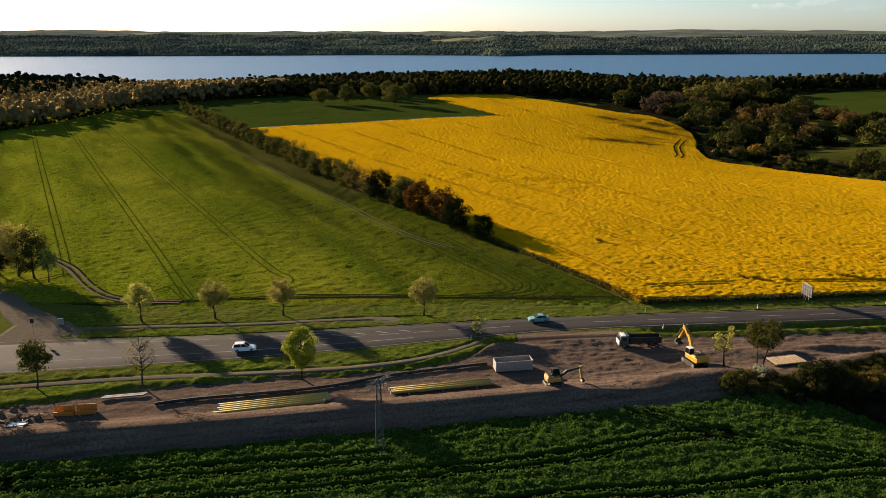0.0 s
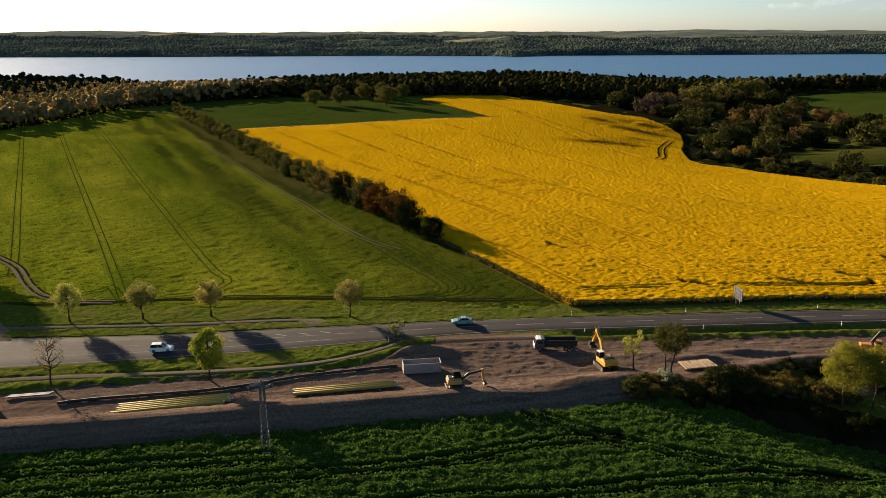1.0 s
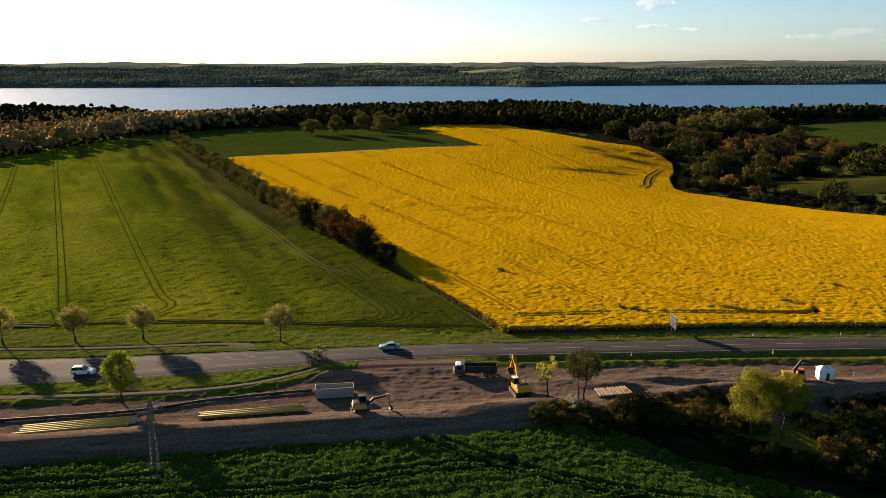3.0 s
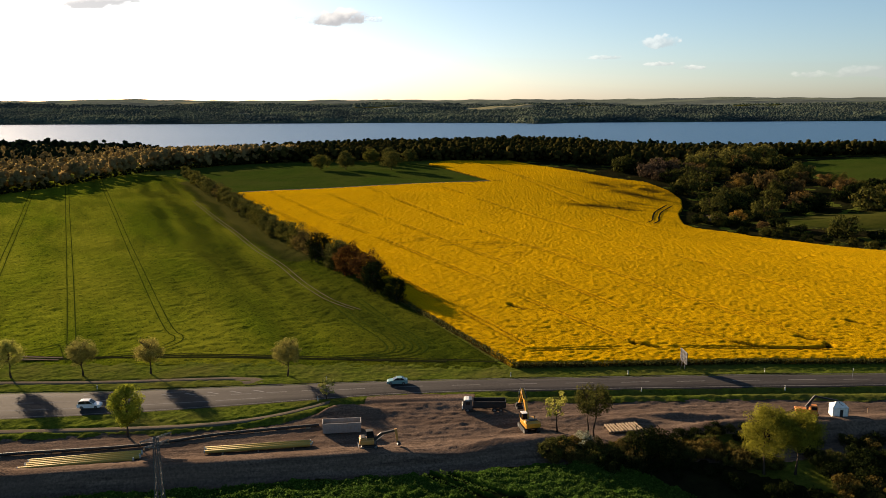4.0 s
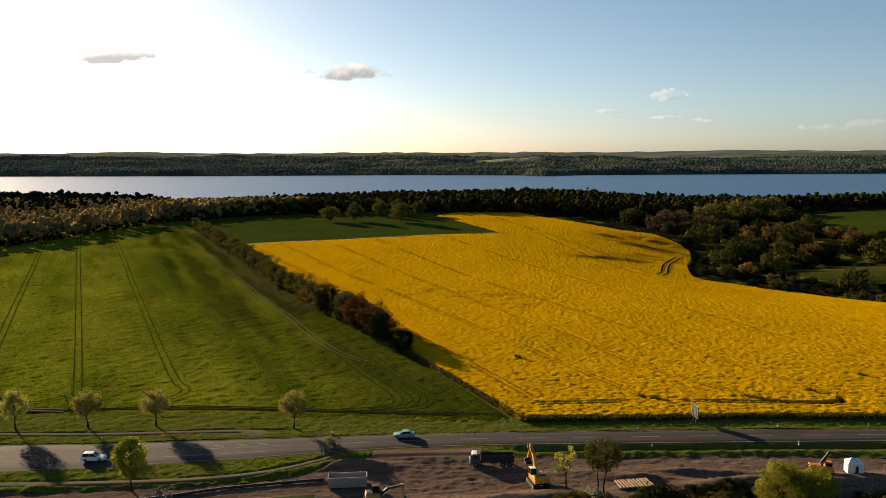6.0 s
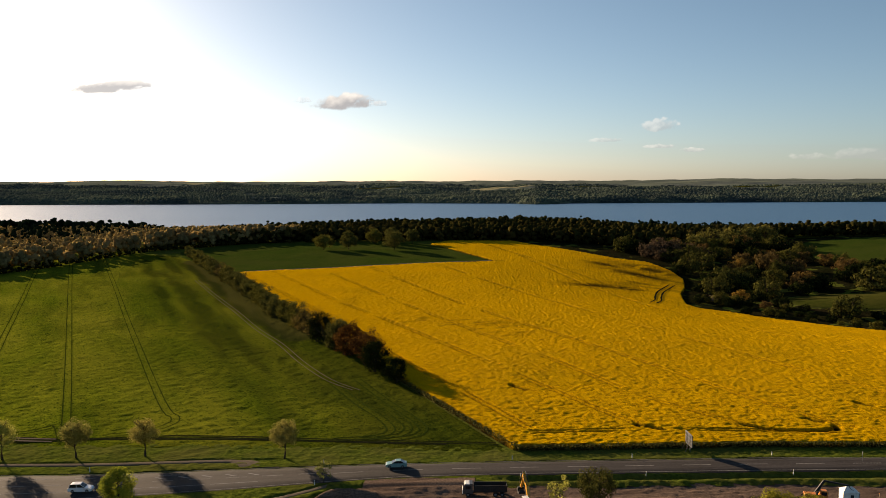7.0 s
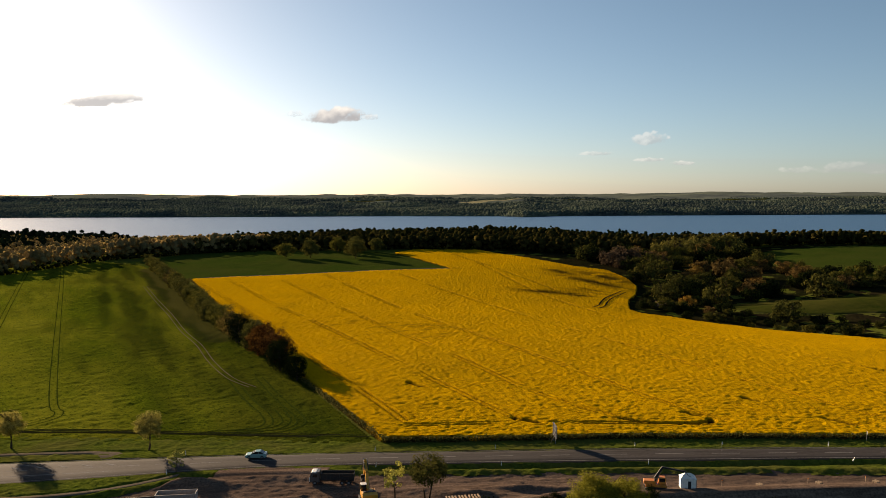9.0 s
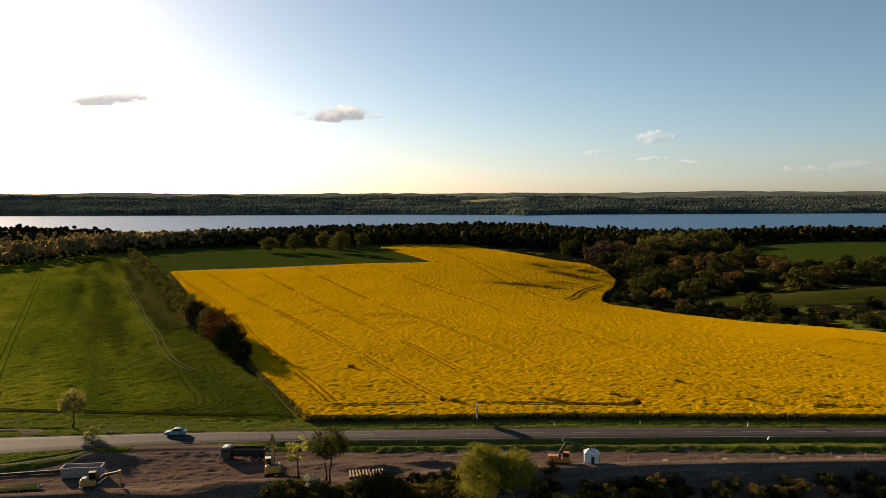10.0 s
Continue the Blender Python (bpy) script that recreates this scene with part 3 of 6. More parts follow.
v, f = cards(np.column_stack((px, py, pz)), 0.27, gen, np.tile((0.0, 0.0, 1.0), (len(px), 1)), 1.0)
mesh_object("crop_leaves", v, f, M_CROPLEAF, crop, False)
tagged(crop, "dense leafy dark green crop with wheel tracks", "field")

MEADOW = [(206, 478), (212, 496), (232, 512), (256, 520), (300, 522), (470, 522), (470, 432), (300, 430), (245, 438), (216, 450), (208, 466)]
meadow = sheet("hill_meadow", np.arange(200, 475, 3.0), np.arange(425, 528, 3.0), lambda x, y: ground_height(x, y) + 0.3 + fbm(x, y, 9) * 0.3, M_MEADOW, poly=MEADOW)
tagged(meadow, "rounded grassy meadow between bushes", "field")
MEADOW_FAR = [(334, 766), (306, 738), (300, 690), (303, 650), (304, 610), (312, 590), (640, 560), (640, 800), (400, 782)]
meadow_far = sheet("far_meadow", np.arange(290, 650, 4.0), np.arange(556, 808, 4.0), lambda x, y: ground_height(x, y) + 0.2 + fbm(x, y, 12, 3) * 0.5, M_DARKGREEN, poly=MEADOW_FAR)
tagged(meadow_far, "green hillside field beyond the bushes", "field")

# ---- road and paths ----
def ribbon(name, xs, low, high, lift, material, across=6):
    x = np.asarray(xs, float)
    v = np.linspace(0, 1, across)
    X = np.repeat(x[None], across, 0)
    Y = low(x)[None] * (1 - v[:, None]) + high(x)[None] * v[:, None]
    Z = np.maximum(ground_height(X, Y), -0.05) + lift
    Z[0] -= 0.25
    Z[-1] -= 0.25
    verts = np.stack((X.ravel(), Y.ravel(), Z.ravel()), 1)
    return tagged(mesh_object(name, verts, grid_faces(across, len(x)), material), kind="structure")


road_x = np.arange(-200, 400, 2.0)
soft = np.hanning(13) / np.hanning(13).sum()


def eased(f):
    """The line f with its corners rounded."""
    return lambda x: sum(w * f(np.asarray(x, float) + dx) for w, dx in zip(soft, np.linspace(-18, 18, 13)))


near_edge, far_edge = eased(road_near), eased(road_far)
road = ribbon("road", road_x, near_edge, far_edge, 0.14, M_ASPHALT, 8)
tagged(road, "grey asphalt country road with worn white lines", "road")


def strip(name, pts, width, lift, material, label, smoothness=10):
    """A narrow band of bare ground along a line of the plan."""
    p = np.array(curve_through(pts, smoothness))
    d = np.gradient(p, axis=0)
    n = np.stack((-d[:, 1], d[:, 0]), 1) / np.hypot(d[:, 0], d[:, 1])[:, None] * width / 2
    wob = 1 + fbm(p[:, 0], p[:, 1], 6)[:, None] * 0.8
    rows = np.stack((p - n * wob, p + n * wob))
    z = ground_height(rows[..., 0], rows[..., 1]) + lift
    verts = np.concatenate((rows, z[..., None]), -1).reshape(-1, 3)
    return tagged(mesh_object(name, verts, grid_faces(2, len(p)), material), label, "track", kind="structure")


bend = [(-110, 214), (-98, 203), (-87, 188), (-79, 179.5), (-71, 175.8), (-60, 175.2)]
for pts in wheel_pair(bend, 0.85):
    strip("farm_track", pts, 0.62, 0.36, M_PATH, "pale sandy wheel line of the farm track across the field")
# Dark bands for the shadowed ruts next to the pale wheel lines.
for pts in wheel_pair(bend, 1.55)[1:] + wheel_pair(bend, 0.1)[:1]:
    strip("track_rut", pts, 0.5, 0.34, M_SHADERUT, "soil beside the wheel lines of the farm track, darkened as shadowed ruts")
for side in (-1.05, 1.05):
    strip("hedge_track", [(-135 + side, 468), (-114 + side, 429), (-92 + side, 389), (-76 + side, 359.6), (-54 + side, 317), (-37.3 + side, 288), (-21.9 + side, 257.4), (-8.4 + side, 234.6), (2 + side, 223)], 0.27, 0.40, M_PATH, "pale wheel track along the hedge")
for pts in [q for q in green_lines if q not in faint_lines]:
    dense = [tuple(np.array(a) + (np.array(b) - np.array(a)) * k / 4) for a, b in zip(pts, pts[1:]) for k in range(4)] + [pts[-1]]
    strip("tramline", [q for q in dense if inside_polygon(np.array([q[0]]), np.array([q[1]]), GREEN)[0]], 0.38 if pts in green_lines[10:] else 0.27, 0.30, M_SHADERUT if pts in green_lines[16:] else M_RUT, "dark tractor wheel mark in the young cereal", 1)
for pts in wheel_pair(curve_through([(126, 432), (131.7, 446.4), (135.5, 464), (141.8, 488.3), (150, 510), (157, 527)], 6), 1.7):
    strip("trodden_wheel_mark", pts, 1.0, 1.42, M_SHADERUT, "dark wheel mark pressed through the flowering rape", 1)
strip("field_margin", [(-119, 510.5), (-60, 539.2), (0, 568.5), (40, 590)], 2.6, 0.8, M_PATH, "pale trodden margin between the two fields")

near_path = eased(lambda x: np.interp(x, (-140, -68, -54, -38, -17, -2.5, 3, 8, 20), (117, 131.3, 133.9, 135.2, 137.8, 142, 146, 151.5, 165)))
far_path = eased(lambda x: np.interp(x, (-140, -69, -44, -17.6, -7, 0), (150, 159.2, 160.6, 164.6, 165.6, 165.2)))


def verge_keep(x, y):
    near = (y > verge_line(x) + 0.3 + fbm(x, y, 5) * 1.6) & (y < near_edge(x) - 0.1) & ~((np.abs(x - 26) < 11) & (y < near_edge(x) + 1))
    far = (y > far_edge(x) + 0.1) & (y < 176.5 + 0.055 * x + 2.0 * (x > 100)) & (x > -78)
    return near | far


def verge_height(x, y):
    on_path = ((np.abs(y - near_path(x)) < 1.4) & (x < 8)) | ((np.abs(y - far_path(x)) < 1.15) & (x < -4))
    edge = np.minimum(np.abs(y - near_edge(x)), np.abs(y - far_edge(x)))
    h = 0.10 + fbm(x, y, 1.5, 3) * np.where(y < near_edge(x), 0.40, 0.3) * smooth(0.1, 1.2, edge) + fbm(x, y, 7, 2) * 0.2
    return ground_height(x, y) + np.where(on_path, -0.12, np.maximum(h, 0.0))


verge = sheet("verge_grass", np.arange(-150, 250, 0.45), np.arange(104, 192, 0.38), verge_height, M_GRASS, verge_keep)
tagged(verge, "rough green and straw-coloured grass beside the road", "grass")
path = ribbon("footpath", np.arange(-140, 8.5, 0.5), lambda x: near_path(x) - 1.3, lambda x: near_path(x) + 1.3, 0.03, M_PATH)
tagged(path, "narrow sandy footpath along the road", "path")
path = ribbon("cycle_path", np.arange(-76, -3.5, 0.5), lambda x: np.maximum(far_path(x) - 1.1 - 3.4 * smooth(-15.5, -12, x), far_edge(x) - 0.3), lambda x: np.maximum(far_path(x) + 1.1 - 4.6 * smooth(-11.5, -4, x), far_edge(x) + 0.1), 0.09, M_PATH)
tagged(path, "pale cycle path joining the road", "path")
LANE = [(-70, 149), (-72.5, 155), (-77, 160.5), (-84.2, 166.2), (-93, 173), (-103, 185), (-120, 206), (-125, 203), (-111, 186), (-102, 175), (-96, 166), (-90.5, 160), (-91, 152), (-91, 146)]
lane = sheet("side_road", np.arange(-136, -70, 0.8), np.arange(146, 206, 0.8), lambda x, y: ground_height(x, y) + 0.11, M_PATH, poly=LANE)
tagged(lane, "pale side road running past the trees", "road")


def road_line(name, x0, x1, share, width=0.14, dash=0.0, gap=0.0):
    """White paint at a share of the way across the road; dashed where dash is given."""
    x, n = x0, 0
    spans = []
    while x < x1:
        spans.append((x, min(x + (dash or x1 - x0), x1)))
        x += (dash or x1 - x0) + gap
    verts, faces = [], []
    for a, b in spans:
        k = max(2, int((b - a) / 3) + 1)
        px = np.linspace(a, b, k)
        mid = near_edge(px) * (1 - share) + far_edge(px) * share
        i = len(verts)
        verts += [(u, v - width / 2, 0.148) for u, v in zip(px, mid)] + [(u, v + width / 2, 0.148) for u, v in zip(px, mid)]
        faces += [(i + j, i + j + 1, i + k + j + 1, i + k + j) for j in range(k - 1)]
    return tagged(mesh_object(name, verts, faces, M_LINE, road), kind="structure")


road_line("edge_line", -195, 395, 0.045, 0.12)
road_line("edge_line", -195, 395, 0.955, 0.12)
road_line("centre_line", 8, 395, 0.5, 0.16, 6.0, 6.0)
road_line("lane_line", -195, 8, 0.56, 0.18, 4.0, 3.0)
road_line("lane_line", -195, -6, 0.30, 0.2, 14.0, 1.0)
road_line("lane_line", -195, -22, 0.80, 0.18, 4.0, 4.0)

for x in (-26, -21.5, -17, -12.5, -8):
    y = float(near_edge(np.array([x]))[0] * 0.32 + far_edge(np.array([x]))[0] * 0.68)
    bar = [(x - 1.5, y + 0.35, 0.149), (x + 0.9, y - 0.55, 0.149), (x + 1.5, y - 0.4, 0.149), (x - 0.9, y + 0.5, 0.149)]
    tagged(mesh_object("hatch_mark", bar, [(0, 1, 2, 3)], M_LINE, road), kind="structure")

# ---- building blocks for things ----
def part(name, bm, material, parent, label=""):
    me = bpy.data.meshes.new(name)
    bm.to_mesh(me)
    bm.free()
    me.materials.append(material)
    ob = new(name, me)
    ob.parent = parent
    return tagged(ob, label)


def thing(name, m, label, category, group=""):
    ob = new(name)
    ob.matrix_basis = m
    return tagged(ob, label, category, group)


def place(x, y, lift=0.0, turn=0.0, surface_height=None):
    h = surface_height or dirt_height
    return pose(x, y, float(h(np.array([[x]]), np.array([[y]]))[0, 0]) + lift, 0, 0, turn)


def box(bm, size, centre, turn=(0, 0, 0), bevel=0.0, taper=1.0):
    r = bmesh.ops.create_cube(bm, size=1.0)
    vs = r["verts"]
    for v in vs:
        k = taper if v.co.z > 0 else 1.0
        v.co = Vector((v.co.x * size[0] * k, v.co.y * size[1] * k, v.co.z * size[2]))
    if bevel:
        es = list({e for v in vs for e in v.link_edges})
        out = bmesh.ops.bevel(bm, geom=es, offset=bevel, segments=2, affect="EDGES", profile=0.5)
        vs = list({v for f in out["faces"] for v in f.verts} | {v for v in vs if v.is_valid})
    bmesh.ops.transform(bm, matrix=pose(*centre, *turn), verts=vs)
    return bm


def rod(bm, a, b, r0, r1=None, n=8):
    a, b = Vector(a), Vector(b)
    d = b - a
    r = bmesh.ops.create_cone(bm, cap_ends=True, segments=n, radius1=r0, radius2=r0 if r1 is None else r1, depth=d.length)
    bmesh.ops.transform(bm, matrix=Matrix.Translation((a + b) / 2) @ d.to_track_quat("Z", "Y").to_matrix().to_4x4(), verts=r["verts"])
    return bm


def slab(bm, outline, width, m=None):
    """A flat outline in x, z given thickness along y."""
    m = m or Matrix()
    front = [bm.verts.new(m @ Vector((x, -width / 2, z))) for x, z in outline]
    back = [bm.verts.new(m @ Vector((x, width / 2, z))) for x, z in outline]
    bm.faces.new(front)
    bm.faces.new(back[::-1])
    for i in range(len(outline)):
        j = (i + 1) % len(outline)
        bm.faces.new((front[j], front[i], back[i], back[j]))
    bmesh.ops.recalc_face_normals(bm, faces=bm.faces)
    return bm


def B():
    return bmesh.new()


# ---- plants ----
def crown_points(gen, n, radius, low, high, clumps, spread_share=0.2, droop=0.0, pointed=0.0):
    """Leaf places: gathered round clumps that lie in a lumpy egg from low to high."""
    u = gen.normal(size=(clumps, 3))
    u /= np.linalg.norm(u, axis=1)[:, None]
    r = (0.35 + 0.65 * gen.random((clumps, 1)) ** 0.45) * (0.82 + 0.3 * gen.random((clumps, 1)))
    p = u * r
    h = (p[:, 2] + 1) / 2
    p[:, :2] *= (1 - pointed * h)[:, None]
    centre = np.stack((p[:, 0] * radius, p[:, 1] * radius, low + h * (high - low)), 1)
    pick = gen.integers(0, clumps, n)
    s = radius * spread_share
    off = gen.normal(size=(n, 3))
    off *= np.minimum(1.0, 1.45 / np.linalg.norm(off, axis=1))[:, None]
    off *= np.array((s, s, s * 0.7))
    pts = centre[pick] + off
    return pts, off / s + (pts - np.array((0, 0, low + (high - low) * 0.4))) / radius * 1.3


def tubes(paths, n=6):
    verts, faces = [], []
    for pts, radii in paths:
        pts = [Vector(p) for p in pts]
        base = len(verts)
        for i, (p, r) in enumerate(zip(pts, radii)):
            d = (pts[min(i + 1, len(pts) - 1)] - pts[max(i - 1, 0)]).normalized()
            q = d.to_track_quat("Z", "Y")
            verts += [p + q @ Vector((r * math.cos(k * math.tau / n), r * math.sin(k * math.tau / n), 0)) for k in range(n)]
        for i in range(len(pts) - 1):
            for k in range(n):
                faces.append((base + i * n + k, base + i * n + (k + 1) % n, base + (i + 1) * n + (k + 1) % n, base + (i + 1) * n + k))
    return np.array([tuple(v) for v in verts]), np.array(faces)


def tree(name, m, seed, height, radius, low, leaf_count, leaf_size, leaf_material, label, group="", clumps=60, stems=1, trunk_r=None, limbs=9, twigs=0, category="tree", pointed=0.15, spread_share=0.17):
    gen = np.random.default_rng(seed)
    ob = thing(name, m, label, category, group)
    trunk_r = trunk_r or height * 0.018
    paths = []
    for s in range(stems):
        off = gen.normal(size=2) * (0.0 if stems == 1 else radius * 0.22)
        top = Vector((off[0] * 2.2, off[1] * 2.2, height * 0.8))
        foot = Vector((off[0], off[1], -0.3))
        mids = [foot.lerp(top, t) + Vector((*gen.normal(size=2) * height * 0.012, 0)) for t in (0, 0.2, 0.4, 0.6, 0.8, 1.0)]
        paths.append((mids, [trunk_r * k for k in (1.35, 1.0, 0.85, 0.65, 0.42, 0.12)]))
        for k in range(limbs):
            t = low / height * 0.95 + (0.85 - low / height) * gen.random()
            a = gen.random() * math.tau
            p = foot.lerp(top, t / 0.8 if t < 0.8 else 1.0)
            reach = radius * (0.55 + 0.4 * gen.random())
            q = p + Vector((math.cos(a) * reach * 0.5, math.sin(a) * reach * 0.5, reach * 0.3))
            e = p + Vector((math.cos(a) * reach, math.sin(a) * reach, reach * (0.55 + 0.3 * gen.random())))
            paths.append(([p, q, e], [trunk_r * 0.42, trunk_r * 0.28, trunk_r * 0.06]))
            for w in range(twigs):
                f = q.lerp(e, gen.random())
                g = f + Vector(tuple(gen.normal(size=3) * reach * 0.28)) + Vector((0, 0, reach * 0.2))
                paths.append(([f, g], [trunk_r * 0.14, trunk_r * 0.03]))
    v, f = tubes(paths)
    mesh_object("trunk", v, f, M_BARK, ob)
    if leaf_count:
        pts, out = crown_points(gen, leaf_count, radius, low, height, clumps, spread_share, pointed=pointed)
        v, f = cards(pts, leaf_size, gen, out, 3.2)
        mesh_object("crown", v, f, leaf_material, ob, smooth_faces=False)
    return ob


def bush(name, m, seed, height, radius, leaf_count, leaf_size, leaf_material, label, group="", clumps=40):
    gen = np.random.default_rng(seed)
    ob = thing(name, m, label, "bush", group)
    paths = []
    for k in range(7):
        a, r = gen.random() * math.tau, radius * (0.3 + 0.5 * gen.random())
        paths.append(([(0, 0, -0.2), (math.cos(a) * r * 0.5, math.sin(a) * r * 0.5, height * 0.45), (math.cos(a) * r, math.sin(a) * r, height * 0.85)], [0.03 * height, 0.018 * height, 0.004 * height]))
    v, f = tubes(paths, 5)
    mesh_object("branchwork", v, f, M_BARK, ob)
    pts, out = crown_points(gen, leaf_count, radius, 0.0, height, clumps, 0.2)
    pts[:, 2] = np.maximum(pts[:, 2], 0.05)
    v, f = cards(pts, leaf_size, gen, out, 3.2)
    mesh_object("foliage", v, f, leaf_material, ob, smooth_faces=False)
    return ob


def discard(obs):
    """Takes away the models that were only copied."""
    for ob in obs:
        for o in (*ob.children_recursive, ob):
            bpy.data.objects.remove(o)


def sized(x, y, height_fn, scale=1.0, turn=0.0, lift=0.0):
    return place(x, y, lift, turn, height_fn) @ Matrix.Diagonal((scale, scale, scale, 1))


# roadside trees
row = "trees along the far side of the road"
for x, y, s, h, mat, words in ((-64.3, 162.4, 11, 9.0, M_BLOSSOM, "young roadside tree with pale blossom-like spring leaves"), (-49.3, 164.6, 12, 8.6, M_OLIVE, "young roadside tree with thin olive spring leaves"),
                               (-35.0, 166.8, 13, 8.0, M_OLIVE, "small roadside tree with sparse yellowish spring leaves"), (-4.1, 167.0, 14, 8.4, M_OLIVE, "young roadside tree with loose pale spring crown")):
    tree("roadside_tree", place(x, y, 0, 0, ground_height), s, h, 3.2, 2.6, 7000, 0.20, mat, words, row, clumps=110, limbs=16, twigs=5, trunk_r=0.2)
near_row = "trees along the footpath"
tree("roadside_tree", place(-25.2, 133.8, 0, 0, ground_height), 21, 10.2, 3.1, 2.6, 12000, 0.22, M_YOUNGLEAF, "young roadside tree with dense bright yellow-green crown", near_row, clumps=90, limbs=14)
tree("roadside_tree", place(-70.3, 129.2, 0, 0, ground_height), 22, 8.8, 3.0, 3.2, 2600, 0.34, M_HEDGE, "young roadside tree with dense green crown", near_row, clumps=80, limbs=14)
tree("roadside_tree", place(-52.6, 130.6, 0, 0, ground_height), 23, 9.0, 3.0, 2.6, 260, 0.22, M_BROWNBUSH, "almost bare roadside tree with brown twigs", near_row, limbs=22, twigs=8)
tree("roadside_tree", place(-80.0, 127.0, 0, 0, ground_height), 24, 10.5, 3.4, 3.0, 900, 0.3, M_BLOSSOM, "young roadside tree with pale spring leaves", near_row, limbs=16, twigs=4)
tree("roadside_sapling", place(7.1, 153.0, 0, 0, ground_height), 25, 4.6, 1.7, 1.0, 800, 0.2, M_BLOSSOM, "small sapling with pale yellow leaves by the road", near_row, clumps=40, limbs=10, twigs=3)

# trees and bushes beside the works
tree("thicket_tree", place(85.6, 127.0), 31, 11.6, 4.6, 3.6, 20000, 0.18, M_LIME, "broad tree with yellow-green crown above the bushes", "twin trees", clumps=150, stems=2, limbs=14)
tree("thicket_tree", place(90.4, 127.2), 32, 10.8, 4.0, 4.8, 14000, 0.18, M_LIME, "rounded tree with olive-yellow crown above the bushes", "twin trees", clumps=110, limbs=14)
tree("works_tree", place(58.2, 137.4), 33, 9.6, 3.7, 4.3, 5200, 0.24, M_BUSH, "two-stemmed green tree standing on the churned soil", "trees on the works", clumps=60, stems=2, limbs=10)
tree("works_sapling", place(52.1, 139.6), 34, 8.6, 2.1, 2.4, 1300, 0.22, M_BLOSSOM, "slender sapling with thin olive leaves", "trees on the works", clumps=30, limbs=12, twigs=3)
thicket = "bushes below the works"
models = {}
for key, mat, n, words in (("brown", M_BROWNBUSH, 1400, "dense bush with russet brown twigs"), ("olive", M_BUSH, 1400, "dense bush with olive green leaves"), ("dark", M_DEEPBUSH, 1000, "dense green bush, darkened as if in shade")):
    for k in range(2):
        models[key, k] = bush("bush", pose(0, 0, -60), 40 + k + len(key) * 3, 3.2, 2.4, n, 0.28, mat, words, thicket)
bush("blossoming_bush", place(56.4, 132.4), 51, 2.8, 1.7, 700, 0.24, leaves("white_blossom", (0.15, 0.16, 0.09), (0.42, 0.41, 0.30), None, 0.35), "bush covered in whitish spring blossom", thicket)
bush("blossoming_bush", place(103.5, 111.5), 52, 2.2, 1.3, 260, 0.22, bpy.data.materials["white_blossom"], "small bush with white blossom", thicket)
bush("round_bush", place(68.0, 132.6), 53, 4.2, 4.2, 6500, 0.25, M_DEEPBUSH, "large dark green rounded bush", thicket, clumps=80)
gen = np.random.default_rng(5)
spots = []
# Mostly the darkest bushes, set where the hollow lies in black shadow.
dark_kind = (0.03, 0.07, 0.9)
belts = (((50, 62, 72, 78, 84, 91, 99, 112), (130, 131, 132.5, 133, 129.5, 125.5, 122, 120), 1.5, 100, (0.5, 0.9), (0.55, 0.37, 0.08)),
         ((58, 66, 76, 84, 92, 104), (127.5, 128, 127, 122, 119, 116), 1.8, 46, (0.4, 0.7), dark_kind),
         ((92, 120, 150, 188), (139.5, 139, 142, 147), 2.4, 56, (0.45, 0.8), (0.3, 0.2, 0.5)), ((73, 80, 90), (136, 137.5, 138), 1.6, 14, (0.4, 0.65), dark_kind), ((94, 102, 114), (130, 128, 131), 4.5, 34, (0.5, 0.9), dark_kind))
for bx, by, depth, number, (small, large), odds in belts:
    made, tries = 0, 0
    while made < number and tries < 900:
        tries += 1
        x = gen.uniform(bx[0], bx[-1])
        y = np.interp(x, bx, by) + gen.normal() * depth * 0.6
        if any(math.hypot(x - a, y - c) < 1.2 for a, c in spots) or math.hypot(x - 68, y - 132.6) < 2.5 or math.hypot(x - 64.6, y - 141) < 4.5 or (80 < x < 95 and 122.5 < y < 128.5) or math.hypot(x - 105, y - 146) < 6:
            continue
        spots.append((x, y))
        made += 1
        key = gen.choice(("brown", "olive", "dark"), p=odds)
        copy_thing(models[key, int(gen.integers(0, 2))], sized(x, y, ground_height, gen.uniform(small, large), gen.uniform(0, 360)))
discard(models.values())

# hedge between the two fields
hedge = "trees of the field hedge"
hedge_models = [tree("hedge_tree", pose(0, 0, -60), 60 + k, 9.6, 4.7, 0.0, 6000, 0.34, M_HEDGE, "bushy hedge tree in olive green leaf", hedge, clumps=30 + 8 * k, stems=2, limbs=6, spread_share=0.24, pointed=0.05 + 0.08 * k) for k in range(4)]
bare_model = tree("hedge_tree", pose(0, 0, -60), 66, 9.0, 4.4, 0.6, 1100, 0.38, M_BROWNBUSH, "hedge tree with thin brownish twigs", hedge, clumps=60, stems=2, limbs=20, twigs=5)
gen = np.random.default_rng(8)
count = 31
